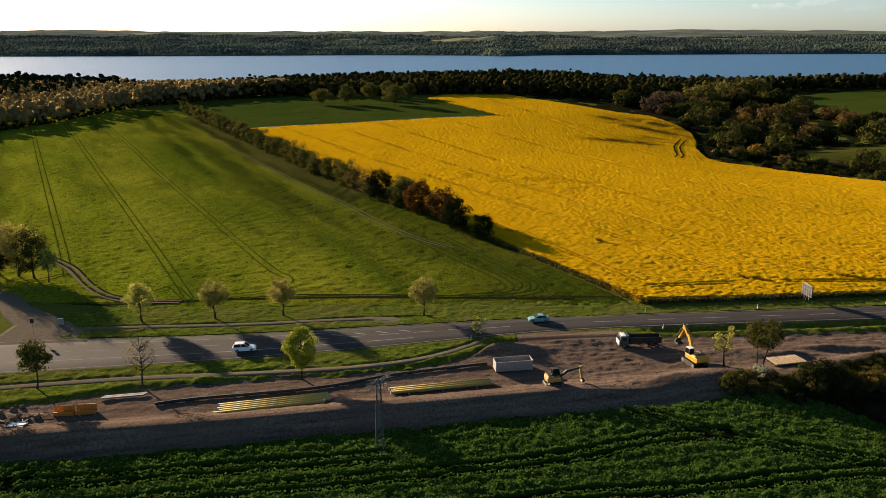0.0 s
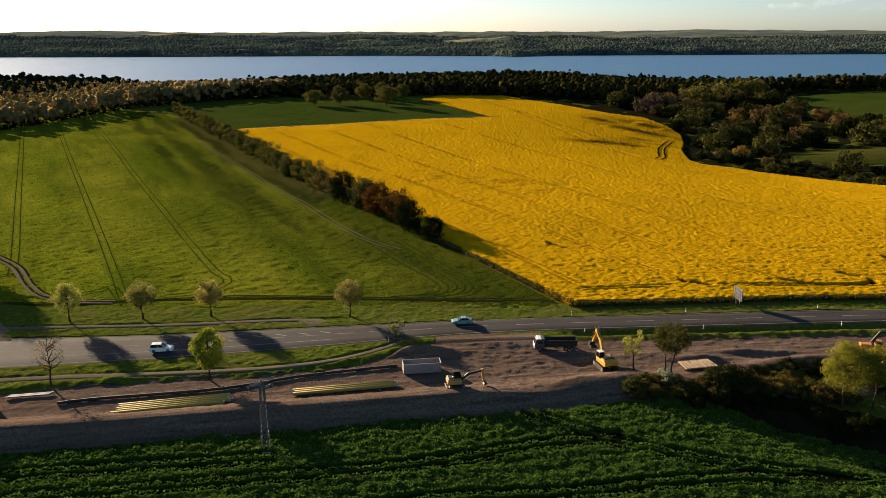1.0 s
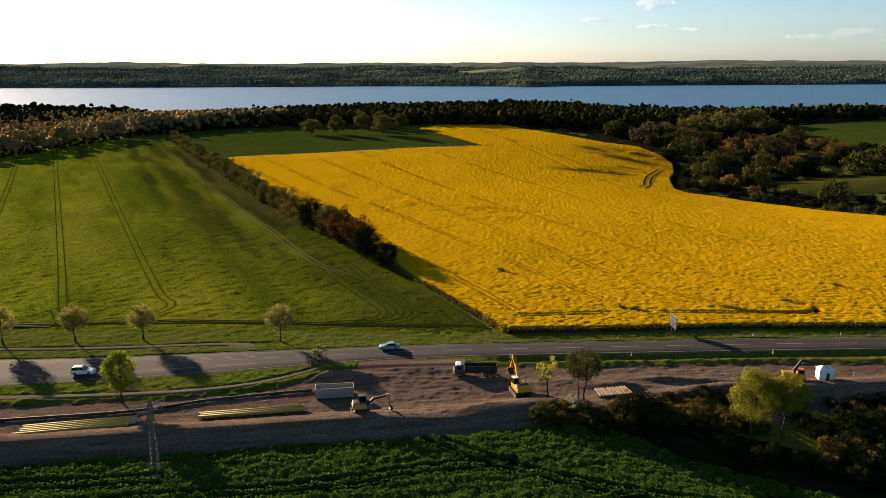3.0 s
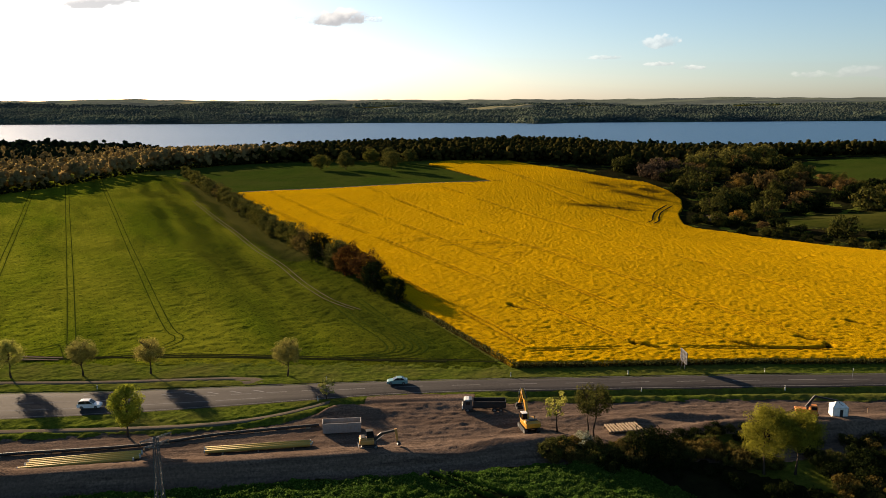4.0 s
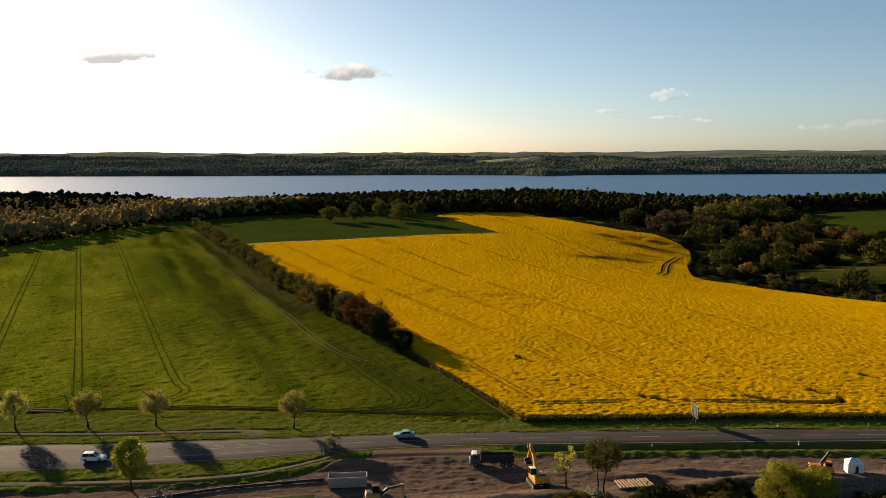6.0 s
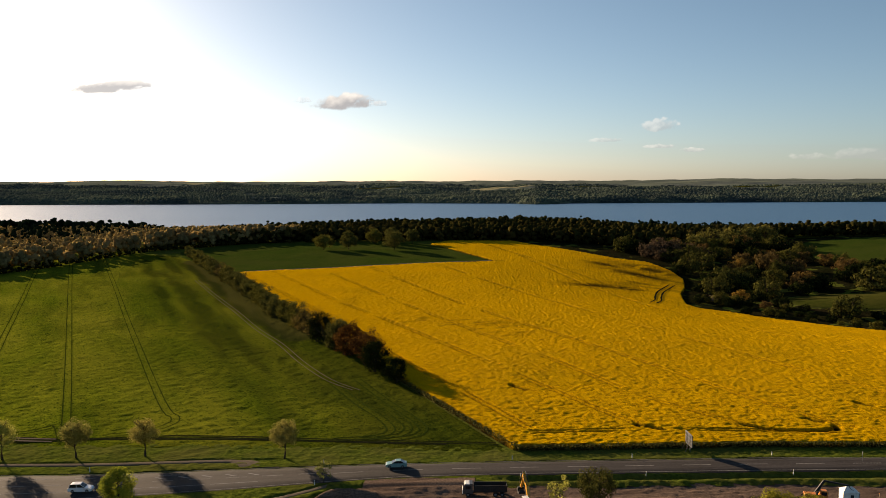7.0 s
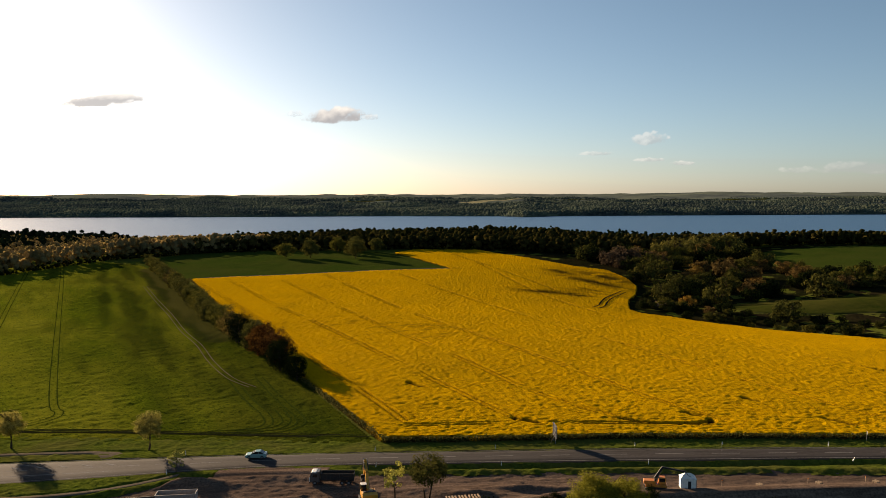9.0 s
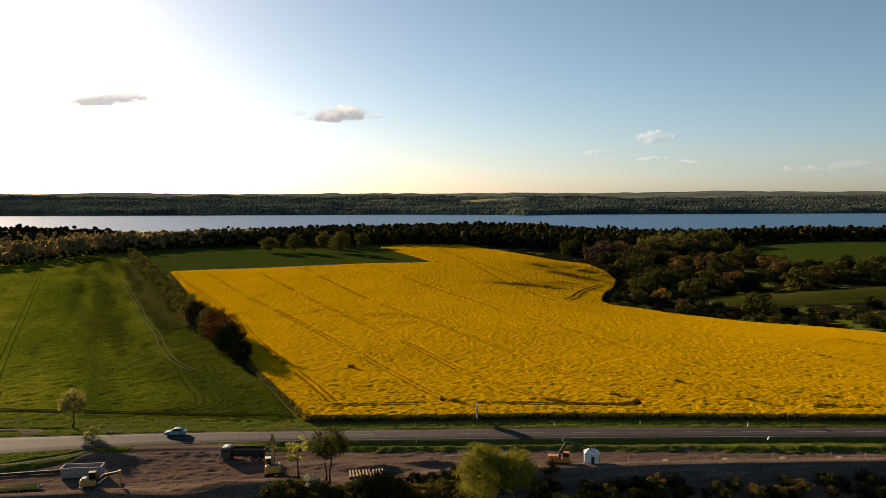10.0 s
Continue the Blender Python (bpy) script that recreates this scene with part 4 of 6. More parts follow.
for k in range(count):
    y = 236.0 + (606 - 236.0) * (k / (count - 1)) ** 1.06 + gen.normal() * 1.2
    x = float(np.interp(y, (234, 254, 288, 332, 401, 607), (12.5, 0.8, -19.8, -44.5, -81.2, -192))) + gen.normal() * 0.6
    s = gen.uniform(1.05, 1.3) * (1.0 - 0.24 * k / count)
    # Non-copper trees here get near-black leaves for the hedge's shadowed end.
    if k in (0, 1, 2, 3, 5):
        tree("hedge_tree", sized(x, y, ground_height, {0: 0.85, 1: 1.1}.get(k, 1.25), 30), 70 + k, 9.4, 4.6, 0.4, 4200, 0.36, M_REDLEAF if k in (2, 3) else M_DEEPBUSH, "hedge tree with coppery red-brown leaves" if k in (2, 3) else "hedge tree with shade put into its dark leaves", hedge, clumps=70, stems=2, limbs=6)
    else:
        copy_thing(bare_model if k in (6, 7, 20) else hedge_models[int(gen.integers(0, 4))], sized(x, y, ground_height, s, gen.uniform(0, 360)))
discard(hedge_models + [bare_model])

# lone trees on the upper field, tree group at the side road
meadow_trees = "lone trees on the upper field"
for x, y, h, r, s in ((-97, 652, 12.5, 8.0, 81), (-77, 657, 15, 8.0, 82), (-63, 704, 14, 7, 83), (-39, 656, 15.5, 9, 84), (-48, 712, 15, 7, 85), (-30, 716, 13, 6.5, 86)):
    tree("field_tree", place(x, y, 0, 0, ground_height), s, h, r * 1.08, 2.6, 7000, 0.55, M_HEDGE, "broad old tree with olive crown on the field", meadow_trees, clumps=80, limbs=10)
corner = "trees at the side road"
for x, y, h, r, mat, s in ((-113, 197, 15, 6.8, M_OLIVE, 91), (-107, 195.5, 14.5, 6.0, M_OLIVE, 92), (-102.5, 193.5, 13, 5.0, M_BUSH, 93), (-97.5, 191, 9, 2.6, M_BLOSSOM, 94), (-111, 192, 8, 4, M_DEEPBUSH, 96)):
    tree("corner_tree", place(x, y, 0, 0, ground_height), s, h, r, 1.2 if r > 3 else 3.0, int(1100 * r), 0.30, mat, "leafy tree in a dark group by the side road", corner, clumps=70, limbs=10)

# bushes and small trees in the valley
SCRUB = [(470, 248), (470, 800), (60, 800), (58, 758), (112, 680), (137, 643), (160, 629), (169, 589), (170, 556), (164, 525), (154, 492), (149, 470), (146, 445), (151, 435), (168, 431), (180, 419), (193, 409), (204, 391), (218.6, 366), (240, 324), (300, 287), (420, 258)]
# Sheet under the valley bushes, darkened to give the shade between them.
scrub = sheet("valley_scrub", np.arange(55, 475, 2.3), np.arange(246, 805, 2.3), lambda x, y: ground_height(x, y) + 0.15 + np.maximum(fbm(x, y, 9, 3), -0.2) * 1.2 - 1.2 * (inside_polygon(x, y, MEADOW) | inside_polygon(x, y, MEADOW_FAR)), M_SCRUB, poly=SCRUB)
tagged(scrub, "scrub covering the valley floor, coloured near black as deep shade", "undergrowth")
bare = [(160, 482), (168, 478), (186, 484), (193, 500), (182, 506), (168, 500)]
patch = sheet("bare_ground", np.arange(158, 195, 1.5), np.arange(476, 508, 1.5), lambda x, y: ground_height(x, y) + 0.7, M_SOIL, poly=bare)
tagged(patch, "patch of pale bare soil in the valley", "soil")
hollow_edge = [(57, 128.5), (66, 129.5), (77, 131), (83, 127.5), (90, 124), (99, 120.5), (112, 118), (130, 124), (130, 132), (160, 139), (190, 143), (190, 128), (122, 118), (104, 103), (92, 104), (80, 108), (74, 116), (63, 123.5)]
# Shadow lying in the hollow is painted as this near-black sheet.
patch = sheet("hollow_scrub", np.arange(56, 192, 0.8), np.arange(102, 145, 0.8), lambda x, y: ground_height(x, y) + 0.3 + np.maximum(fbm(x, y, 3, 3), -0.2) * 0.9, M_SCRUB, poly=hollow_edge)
tagged(patch, "tangled undergrowth in the hollow below the bushes, shade in its colour", "undergrowth")
valley = "bushes of the valley"
valley_models = {}
for key, mat, words in (("olive", M_VALLEY, "rounded valley bush in olive leaf"), ("dark", M_DEEPBUSH, "green valley bush, darkened as if in shade"), ("brown", M_VALLEYBROWN, "valley bush with brown spring twigs"), ("green", M_VALLEY, "tall valley bush in green leaf"), ("grey", M_GREYTWIG, "broad valley bush with bare grey-brown twigs"), ("golden", M_GOLDLEAF, "rounded valley bush in golden spring leaf"), ("tall", M_TALLOLIVE, "tall valley tree in olive leaf, sunlight put into its colour")):
    for k in range(2):
        valley_models[key, k] = bush("valley_bush", pose(0, 0, -60), 100 + k + 7 * len(key), 8.0, 5.8, 750 if key == "dark" else 1400, 0.95 if key == "dark" else 0.7, mat, words, valley, clumps=40)
gen = np.random.default_rng(12)
fixed = ((170, 662, 1.8, "grey"), (181, 668, 2.1, "grey"), (193, 664, 2.1, "grey"), (204, 656, 1.8, "grey"), (190, 646, 1.5, "grey"), (176, 648, 1.4, "grey"), (222, 604, 1.35, "golden"), (214, 598, 0.9, "brown"), (186, 478, 0.85, "golden"), (181, 472, 0.6, "olive"), (199, 484, 0.7, "dark"), (163, 470, 0.75, "dark"), (158, 462, 0.6, "dark"),
         (221, 428, 0.8, "green"), (225, 426, 1.45, "green"), (238, 424, 0.5, "dark"), (250, 421, 0.45, "dark"), (208, 440, 0.6, "dark"), (200, 446, 0.5, "olive"), (192, 452, 0.55, "brown"), (236, 640, 1.3, "brown"), (262, 600, 1.3, "brown"), (178, 522, 0.9, "olive"), (186, 528, 1.0, "olive"), (195, 530, 1.05, "dark"), (204, 536, 1.1, "olive"), (213, 542, 1.0, "dark"), (172, 516, 0.7, "dark"),
         (228, 742, 2.0, "tall"), (240, 752, 2.3, "tall"), (252, 748, 2.1, "tall"), (268, 762, 2.4, "tall"), (282, 770, 2.0, "green"), (296, 778, 2.4, "tall"), (220, 730, 1.6, "tall"), (216, 690, 1.2, "green"), (226, 684, 1.3, "green"), (236, 690, 1.1, "olive"), (258, 660, 1.2, "brown"), (270, 652, 1.1, "olive"), (282, 640, 1.2, "brown"), (292, 622, 1.2, "brown"), (300, 600, 1.1, "olive"))
for x, y, s, key in fixed:
    copy_thing(valley_models[key, int(gen.integers(0, 2))], sized(x, y, ground_height, s, gen.uniform(0, 360)))
made, tries = 0, 0
while made < 120 and tries < 9000:
    tries += 1
    x, y = 150 + 300 * gen.random() ** 1.6, gen.uniform(318, 780)
    edge = np.interp(y, (318, 330, 353, 405, 470, 520, 600, 690, 760), (238, 232, 222, 196, 152, 168, 172, 150, 125))
    px, py = np.array([[x]]), np.array([[y]])
    if x < edge + 3 or inside_polygon(px, py, MEADOW)[0, 0] or inside_polygon(px, py, MEADOW_FAR)[0, 0]:
        continue
    if math.hypot(x - 174, y - 488) < 20:
        continue
    key = gen.choice(("olive", "dark", "brown", "green"), p=(0.34, 0.42, 0.14, 0.10))
    s = gen.uniform(1.0, 1.9) * (0.4 if y < 440 else 0.6 if y < 500 else 1.0)
    copy_thing(valley_models[key, int(gen.integers(0, 2))], sized(x, y, ground_height, s, gen.uniform(0, 360)))
    made += 1
for k in range(34):
    y = gen.uniform(318, 470)
    x = float(np.interp(y, (318, 353, 390, 430, 470), (243, 228, 206, 170, 154))) + gen.uniform(4, 30)
    if inside_polygon(np.array([[x]]), np.array([[y]]), MEADOW)[0, 0] or math.hypot(x - 174, y - 488) < 20:
        continue
    copy_thing(valley_models[gen.choice(("olive", "dark", "green"), p=(0.2, 0.7, 0.1)), int(gen.integers(0, 2))], sized(x, y, ground_height, gen.uniform(0.3, 0.6), gen.uniform(0, 360)))
for k in range(64):
    x = gen.uniform(225, 440)
    copy_thing(valley_models[gen.choice(("olive", "dark"), p=(0.3, 0.7)), int(gen.integers(0, 2))], sized(x, float(np.interp(x, (225, 241, 300, 420), (356, 324, 289, 264))) + gen.uniform(3, 90), ground_height, gen.uniform(0.35, 0.8), gen.uniform(0, 360)))
for k in range(34):
    copy_thing(valley_models[gen.choice(("olive", "dark", "green", "brown"), p=(0.40, 0.36, 0.10, 0.14)), int(gen.integers(0, 2))], sized(gen.uniform(196, 440), gen.uniform(536, 600), ground_height, gen.uniform(0.9, 1.5), gen.uniform(0, 360)))
discard(valley_models.values())

# ---- woods ----
GOLD = (1 + 5 ** 0.5) / 2
ICO = unit(np.array([(-1, GOLD, 0), (1, GOLD, 0), (-1, -GOLD, 0), (1, -GOLD, 0), (0, -1, GOLD), (0, 1, GOLD), (0, -1, -GOLD), (0, 1, -GOLD), (GOLD, 0, -1), (GOLD, 0, 1), (-GOLD, 0, -1), (-GOLD, 0, 1)], float))
ICO_FACES = np.array([(a, b, c) for a, b, c in itertools.combinations(range(12), 3) if max(np.linalg.norm(ICO[a] - ICO[b]), np.linalg.norm(ICO[b] - ICO[c]), np.linalg.norm(ICO[a] - ICO[c])) < 1.2])
ICO_FACES = np.array([f if np.dot(np.cross(ICO[f[1]] - ICO[f[0]], ICO[f[2]] - ICO[f[0]]), ICO[f].sum(0)) > 0 else f[::-1] for f in ICO_FACES])


def wood(name, spots, heights, lumps, sprays, material, label, tones, shape=0.42, pointed=0.2, low=0.25, lump=(0.32, 0.56)):
    """A wood of many trees: each crown is made of small leafy lumps with loose sprays round them, over a thin trunk."""
    gen = np.random.default_rng(len(spots))
    centres, radii, tone, hearts, P, O, S, T, tv, tf = [], [], [], [], [], [], [], [], [], []
    for (x, y, z), h, c, n in zip(spots, heights, tones, np.broadcast_to(lumps, len(spots))):
        r = h * shape * 0.55
        p, out = crown_points(gen, n, r, h * low, h * 0.94, max(6, n), 0.12, pointed=pointed)
        size = r * gen.uniform(*lump, n)
        base = np.array((x, y, z))
        centres.append(p + base)
        radii.append(size)
        tone.append(np.full(n, c))
        hearts.append(np.tile(base + (0, 0, h * (0.35 + low / 2)), (n, 1)))
        pick = gen.integers(0, n, sprays)
        d = unit(gen.normal(size=(sprays, 3)) + np.array((0, 0, 0.4)))
        P.append(p[pick] + base + d * size[pick][:, None] * 1.05)
        O.append(d)
        S.append(size[pick] * 0.55)
        T.append(np.full(sprays * 4, c))
        i = 6 * len(tv)
        q = h * 0.008
        tv.append([(x + q * math.cos(a), y + q * math.sin(a), z + e) for e in (-0.5, h * 0.5) for a in (0.3, 2.4, 4.5)])
        tf += [(i + k, i + (k + 1) % 3, i + 3 + (k + 1) % 3, i + 3 + k) for k in range(3)]
    centres, radii, tone = np.concatenate(centres), np.concatenate(radii), np.concatenate(tone)
    n = len(centres)
    turn = np.linalg.qr(gen.normal(size=(n, 3, 3)))[0]
    turn *= np.sign(np.linalg.det(turn))[:, None, None]
    v = np.einsum("nij,kj->nki", turn, ICO) * (radii[:, None] * gen.uniform(0.72, 1.25, (n, 12)))[..., None] * np.array((1, 1, 0.85)) + centres[:, None]
    soft = unit(unit((v - centres[:, None]).reshape(-1, 3)) * 0.55 + unit((v - np.concatenate(hearts)[:, None]).reshape(-1, 3)) + (0, 0, 0.15))
    f = (ICO_FACES[None] + 12 * np.arange(n)[:, None, None]).reshape(-1, 3)
    ob = tagged(new(name), label, "forest", kind="stuff")
    mesh_object("crowns", v.reshape(-1, 3), f, material, ob, True, (("tone", np.repeat(tone, 12)),), soft)
    v, f = cards(np.concatenate(P), np.concatenate(S), gen, np.concatenate(O), 2.0)
    mesh_object("sprays", v, f, material, ob, False, (("tone", np.concatenate(T)),))
    mesh_object("trunks", np.array(tv).reshape(-1, 3), np.array(tf), M_BARK, ob)
    return ob


def scatter(gen, n, region, gap):
    """n places inside region, no two nearer than gap."""
    out, cells = [], {}
    tries = 0
    while len(out) < n and tries < n * 30:
        tries += 1
        x, y = region(gen)
        if x is None:
            continue
        c = (int(x // gap), int(y // gap))
        if any(math.hypot(x - a, y - d) < gap for i in (-1, 0, 1) for j in (-1, 0, 1) for a, d in cells.get((c[0] + i, c[1] + j), ())):
            continue
        cells.setdefault(c, []).append((x, y))
        out.append((x, y))
    p = np.array(out)
    z = ground_height(p[:, 0][None], p[:, 1][None])[0]
    return np.column_stack((p, z))


def wood_front(x):
    return np.interp(x, (-900, -520, -330, -292, -280, -266, -240, -180, -60, 0, 70, 140, 185, 230, 330, 420, 520, 900), (300, 405, 446, 472, 488, 530, 655, 720, 742, 752, 762, 742, 760, 780, 800, 800, 800, 780))


def left_wood(gen):
    x = gen.uniform(-760, -150)
    front = wood_front(x)
    return x, front + gen.random() ** 1.25 * (930 - front)


def back_wood(gen):
    x = gen.uniform(-200, 800)
    front = wood_front(x)
    return x, front + gen.random() ** 1.25 * (980 - front)


def shore_wood(gen):
    return gen.uniform(-800, 1000), gen.uniform(920, 1040)


gen = np.random.default_rng(21)
p = scatter(gen, 2900, left_wood, 5.8)
deep = p[:, 1] - wood_front(p[:, 0])
wood("left_wood", p, gen.uniform(14.5, 18.5, len(p)) - 5.5 * smooth(30, 110, deep), np.where(deep < 45, 20, 7), 22, M_FOREST, "wood of brownish trees just coming into leaf", np.clip(gen.normal(0.6, 0.3, len(p)), 0, 1), 0.50, low=0.14, pointed=0.35)
p = scatter(gen, 420, lambda g: (lambda x: (x, wood_front(x) + g.uniform(-2, 7)))(g.uniform(-560, -170)), 2.4)
# Low shrubs added in shade-dark colour to blacken the foot of the wood.
wood("wood_edge", p, gen.uniform(3.0, 6.0, len(p)), 8, 14, M_BACKWOOD, "shrubs along the edge of the wood, darkened as its shaded foot", np.zeros(len(p)), 0.9, 0.1, 0.0)
p = scatter(gen, 2600, back_wood, 6.0)
deep = p[:, 1] - wood_front(p[:, 0])
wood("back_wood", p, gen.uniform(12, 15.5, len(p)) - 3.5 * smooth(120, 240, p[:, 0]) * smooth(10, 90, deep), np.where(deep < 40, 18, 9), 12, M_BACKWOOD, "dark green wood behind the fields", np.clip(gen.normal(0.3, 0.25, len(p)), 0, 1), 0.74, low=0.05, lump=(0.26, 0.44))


def conifers(gen):
    """Dark firs that stand above the other trees on two stretches of the skyline."""
    if gen.random() < 0.4:
        return gen.uniform(-600, -345), gen.uniform(690, 880)
    x = gen.uniform(-230, 240)
    return x, 870 - 0.0008 * (x - 20) ** 2 + gen.uniform(-25, 45)


p = scatter(gen, 420, conifers, 5.0)
wood("fir_wood", p, np.where(p[:, 0] < -280, gen.uniform(15, 19, len(p)), gen.uniform(12, 16.5, len(p))), 9, 26, M_CONIFER, "dark fir trees standing above the wood", np.zeros(len(p)), 0.40, 0.85, 0.0)
p = scatter(gen, 2300, shore_wood, 5.5)
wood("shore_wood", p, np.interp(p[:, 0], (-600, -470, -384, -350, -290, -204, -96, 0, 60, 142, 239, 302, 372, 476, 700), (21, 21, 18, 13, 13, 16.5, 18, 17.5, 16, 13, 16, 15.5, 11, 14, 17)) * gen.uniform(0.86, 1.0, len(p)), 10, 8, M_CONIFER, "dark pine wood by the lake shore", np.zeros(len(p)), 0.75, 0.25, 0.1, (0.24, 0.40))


FAR_FIELDS = ((80, 3310, 135, 52, M_STRAW, "pale yellow field on the far hills"), (-1300, 3600, 260, 60, M_STRAW, "pale field on the far hills"), (-420, 3290, 120, 22, M_MEADOW, "green field on the far hills"), (520, 3430, 170, 26, M_MEADOW, "green field on the far hills"), (1080, 3600, 240, 36, M_MEADOW, "green field on the far hills"))


def far_shore(gen):
    x = gen.uniform(-2300, 2500)
    deep = gen.random() ** 1.6 * 700
    y = float(shore(np.array([x]))[0]) + 6 + deep
    if any(abs(x - cx) < wide and cy - half * 2.4 < y < cy + half for cx, cy, wide, half, *_ in FAR_FIELDS):
        return None, None
    if deep > 25 and float(fbm(np.array([x]), np.array([y * 3.0]), 420, 2)[0]) < -0.42:
        return None, None
    return x, y


p = scatter(gen, 26000, far_shore, 4.5)
V, F = [], []
for x, y, z in p:
    w, h, i, turn = gen.uniform(4, 8.5), gen.uniform(3.0, 7.0), 11 * len(V), gen.random() * math.tau
    ring = lambda q, e: [(x + q * w * gen.uniform(0.8, 1.2) * math.cos(turn + k * math.tau / 5), y + q * w * 0.7 * math.sin(turn + k * math.tau / 5), z + e * h) for k in range(5)]
    V.append(ring(1.0, 0.1) + ring(0.7, 0.75) + [(x, y, z + h)])
    F += [(i + k, i + (k + 1) % 5, i + 5 + k) for k in range(5)] + [(i + (k + 1) % 5, i + 5 + (k + 1) % 5, i + 5 + k) for k in range(5)] + [(i + 5 + k, i + 5 + (k + 1) % 5, i + 10) for k in range(5)]
ob = tagged(new("far_shore_wood"), "distant trees along the far shore of the lake, haze in their colour", "forest", kind="stuff")
V = np.array(V)
lifted = unit(unit((V - V[:, :5].mean(1)[:, None]).reshape(-1, 3)) * 0.6 + (0, 0, 0.8))
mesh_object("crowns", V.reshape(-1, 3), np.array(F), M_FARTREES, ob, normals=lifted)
for cx, cy, wide, deep, mat, words in FAR_FIELDS:
    far_field = [(cx - wide, cy - deep), (cx + wide * 0.8, cy - deep * 0.6), (cx + wide, cy + deep), (cx - wide * 0.7, cy + deep * 0.8)]
    ob = sheet("far_field", np.arange(cx - wide, cx + wide + 12, 12.0), np.arange(cy - deep, cy + deep + 12, 12.0), lambda x, y: ground_height(x, y) + 1.5, mat, poly=far_field)
    tagged(ob, words, "field")

# ---- construction machines and goods ----
M_YELLOW = paint("machine_yellow", (0.55, 0.27, 0.02), 0.4)
M_TAN = paint("faded_machine_orange", (0.46, 0.22, 0.05), 0.5)
M_ORANGE = paint("site_orange", (0.62, 0.20, 0.02), 0.45)
M_BLACK = paint("black_rubber_and_steel", (0.010, 0.010, 0.011), 0.65, (0.05, 0.04, 0.03), 0.4)
M_STEEL = paint("galvanised_steel", (0.20, 0.21, 0.22), 0.55, (0.15, 0.14, 0.13), 0.4, 0.6)
M_MAST = paint("dull_mast_steel", (0.055, 0.060, 0.067), 0.6, (0.04, 0.037, 0.034), 0.3, 0.0)
M_WHITE = paint("white_paint", (0.72, 0.72, 0.70), 0.45)
M_TARP = paint("white_canvas", (0.75, 0.74, 0.70), 0.8)
M_CONCRETE = paint("pale_weathered_metal", (0.26, 0.24, 0.225), 0.7, (0.2, 0.13, 0.09), 0.6)
M_CABGREY = paint("dark_cab_paint", (0.05, 0.055, 0.06), 0.4)
M_PIPE = paint("yellow_pipe_coating", (0.40, 0.28, 0.05), 0.8, (0.3, 0.2, 0.08), 0.3)
M_PIPEEND = paint("pale_pipe_end", (0.35, 0.36, 0.34), 0.6)
M_WOOD = surface("weathered_timber", (0.20, 0.15, 0.10), (0.42, 0.33, 0.24), 4.0, 0.4, 0.85, 0.01)
M_DARKWOOD = surface("old_timber", (0.08, 0.06, 0.045), (0.2, 0.15, 0.11), 4.0, 0.4, 0.9, 0.01)
M_GLASS, nt, b = node_material("dark_vehicle_glass")
b.inputs["Base Color"].default_value = (0.01, 0.012, 0.014, 1)
b.inputs["Roughness"].default_value = 0.08
M_RED, nt, b = node_material("red_lamp_plastic")
b.inputs["Base Color"].default_value = (0.35, 0.01, 0.01, 1)
M_PALEGLASS, nt, b = node_material("clear_lamp_glass")
b.inputs["Base Color"].default_value = (0.6, 0.6, 0.6, 1)
b.inputs["Roughness"].default_value = 0.1


def crawler(parent, length, width, height, gauge):
    """Two crawler tracks with their wheels, along x."""
    for s in (-1, 1):
        r = height / 2
        outline = [(math.cos(a) * r + k * (length / 2 - r), math.sin(a) * r + r) for k, a0 in ((1, -90), (-1, 90)) for a in [radians(a0 + d) for d in range(0, 181, 30)]]
        track = part("track", slab(B(), outline, width, pose(0, s * gauge / 2, 0)), M_BLACK, parent, "black crawler track caked in soil")
        for k in (-1, 1):
            bm = B()
            rod(bm, (k * (length / 2 - r), s * gauge / 2 - width * 0.55, r), (k * (length / 2 - r), s * gauge / 2 + width * 0.55, r), r * 0.72, n=14)
            part("drive_wheel", bm, M_STEEL, track)
        bm = B()
        for i in range(16):
            box(bm, (0.06, width, 0.05), (-length / 2 + r + (length - 2 * r) * i / 15, s * gauge / 2, height + 0.01))
        part("track_cleats", bm, M_BLACK, track)


def link_beam(bm, a, b, wa, wb, thick):
    """A tapered box beam from a to b in the x, z plane."""
    a, b = Vector((a[0], 0, a[1])), Vector((b[0], 0, b[1]))
    d = (b - a).normalized()
    n = Vector((-d.z, 0, d.x))
    return slab(bm, [((a + n * wa).x, (a + n * wa).z), ((a - n * wa).x, (a - n * wa).z), ((b - n * wb).x, (b - n * wb).z), ((b + n * wb).x, (b + n * wb).z)], thick)


# large excavator, boom reaching over the tipper
ex = thing("excavator", place(47.2, 140.8, 0, 106), "large yellow crawler excavator loading beside the tipper lorry", "excavator")
crawler(ex, 4.3, 0.6, 0.95, 2.4)
part("undercarriage", box(B(), (2.4, 1.9, 0.5), (0, 0, 0.7), bevel=0.06), M_BLACK, ex)
body = part("body", box(box(B(), (3.4, 2.7, 0.95), (-0.4, 0, 1.6), bevel=0.1), (1.3, 2.6, 0.35), (-1.35, 0, 2.2), bevel=0.1), M_YELLOW, ex, "yellow painted engine housing")
part("counterweight", slab(B(), [(-2.1, 1.15), (-2.55, 1.35), (-2.6, 2.15), (-2.1, 2.3)], 2.7), M_YELLOW, ex)
part("engine_grille", box(B(), (0.7, 2.2, 0.1), (-1.35, 0, 2.42), bevel=0.03), M_BLACK, body)
part("exhaust", rod(B(), (-0.6, -0.8, 2.0), (-0.6, -0.8, 2.9), 0.07), M_BLACK, body)
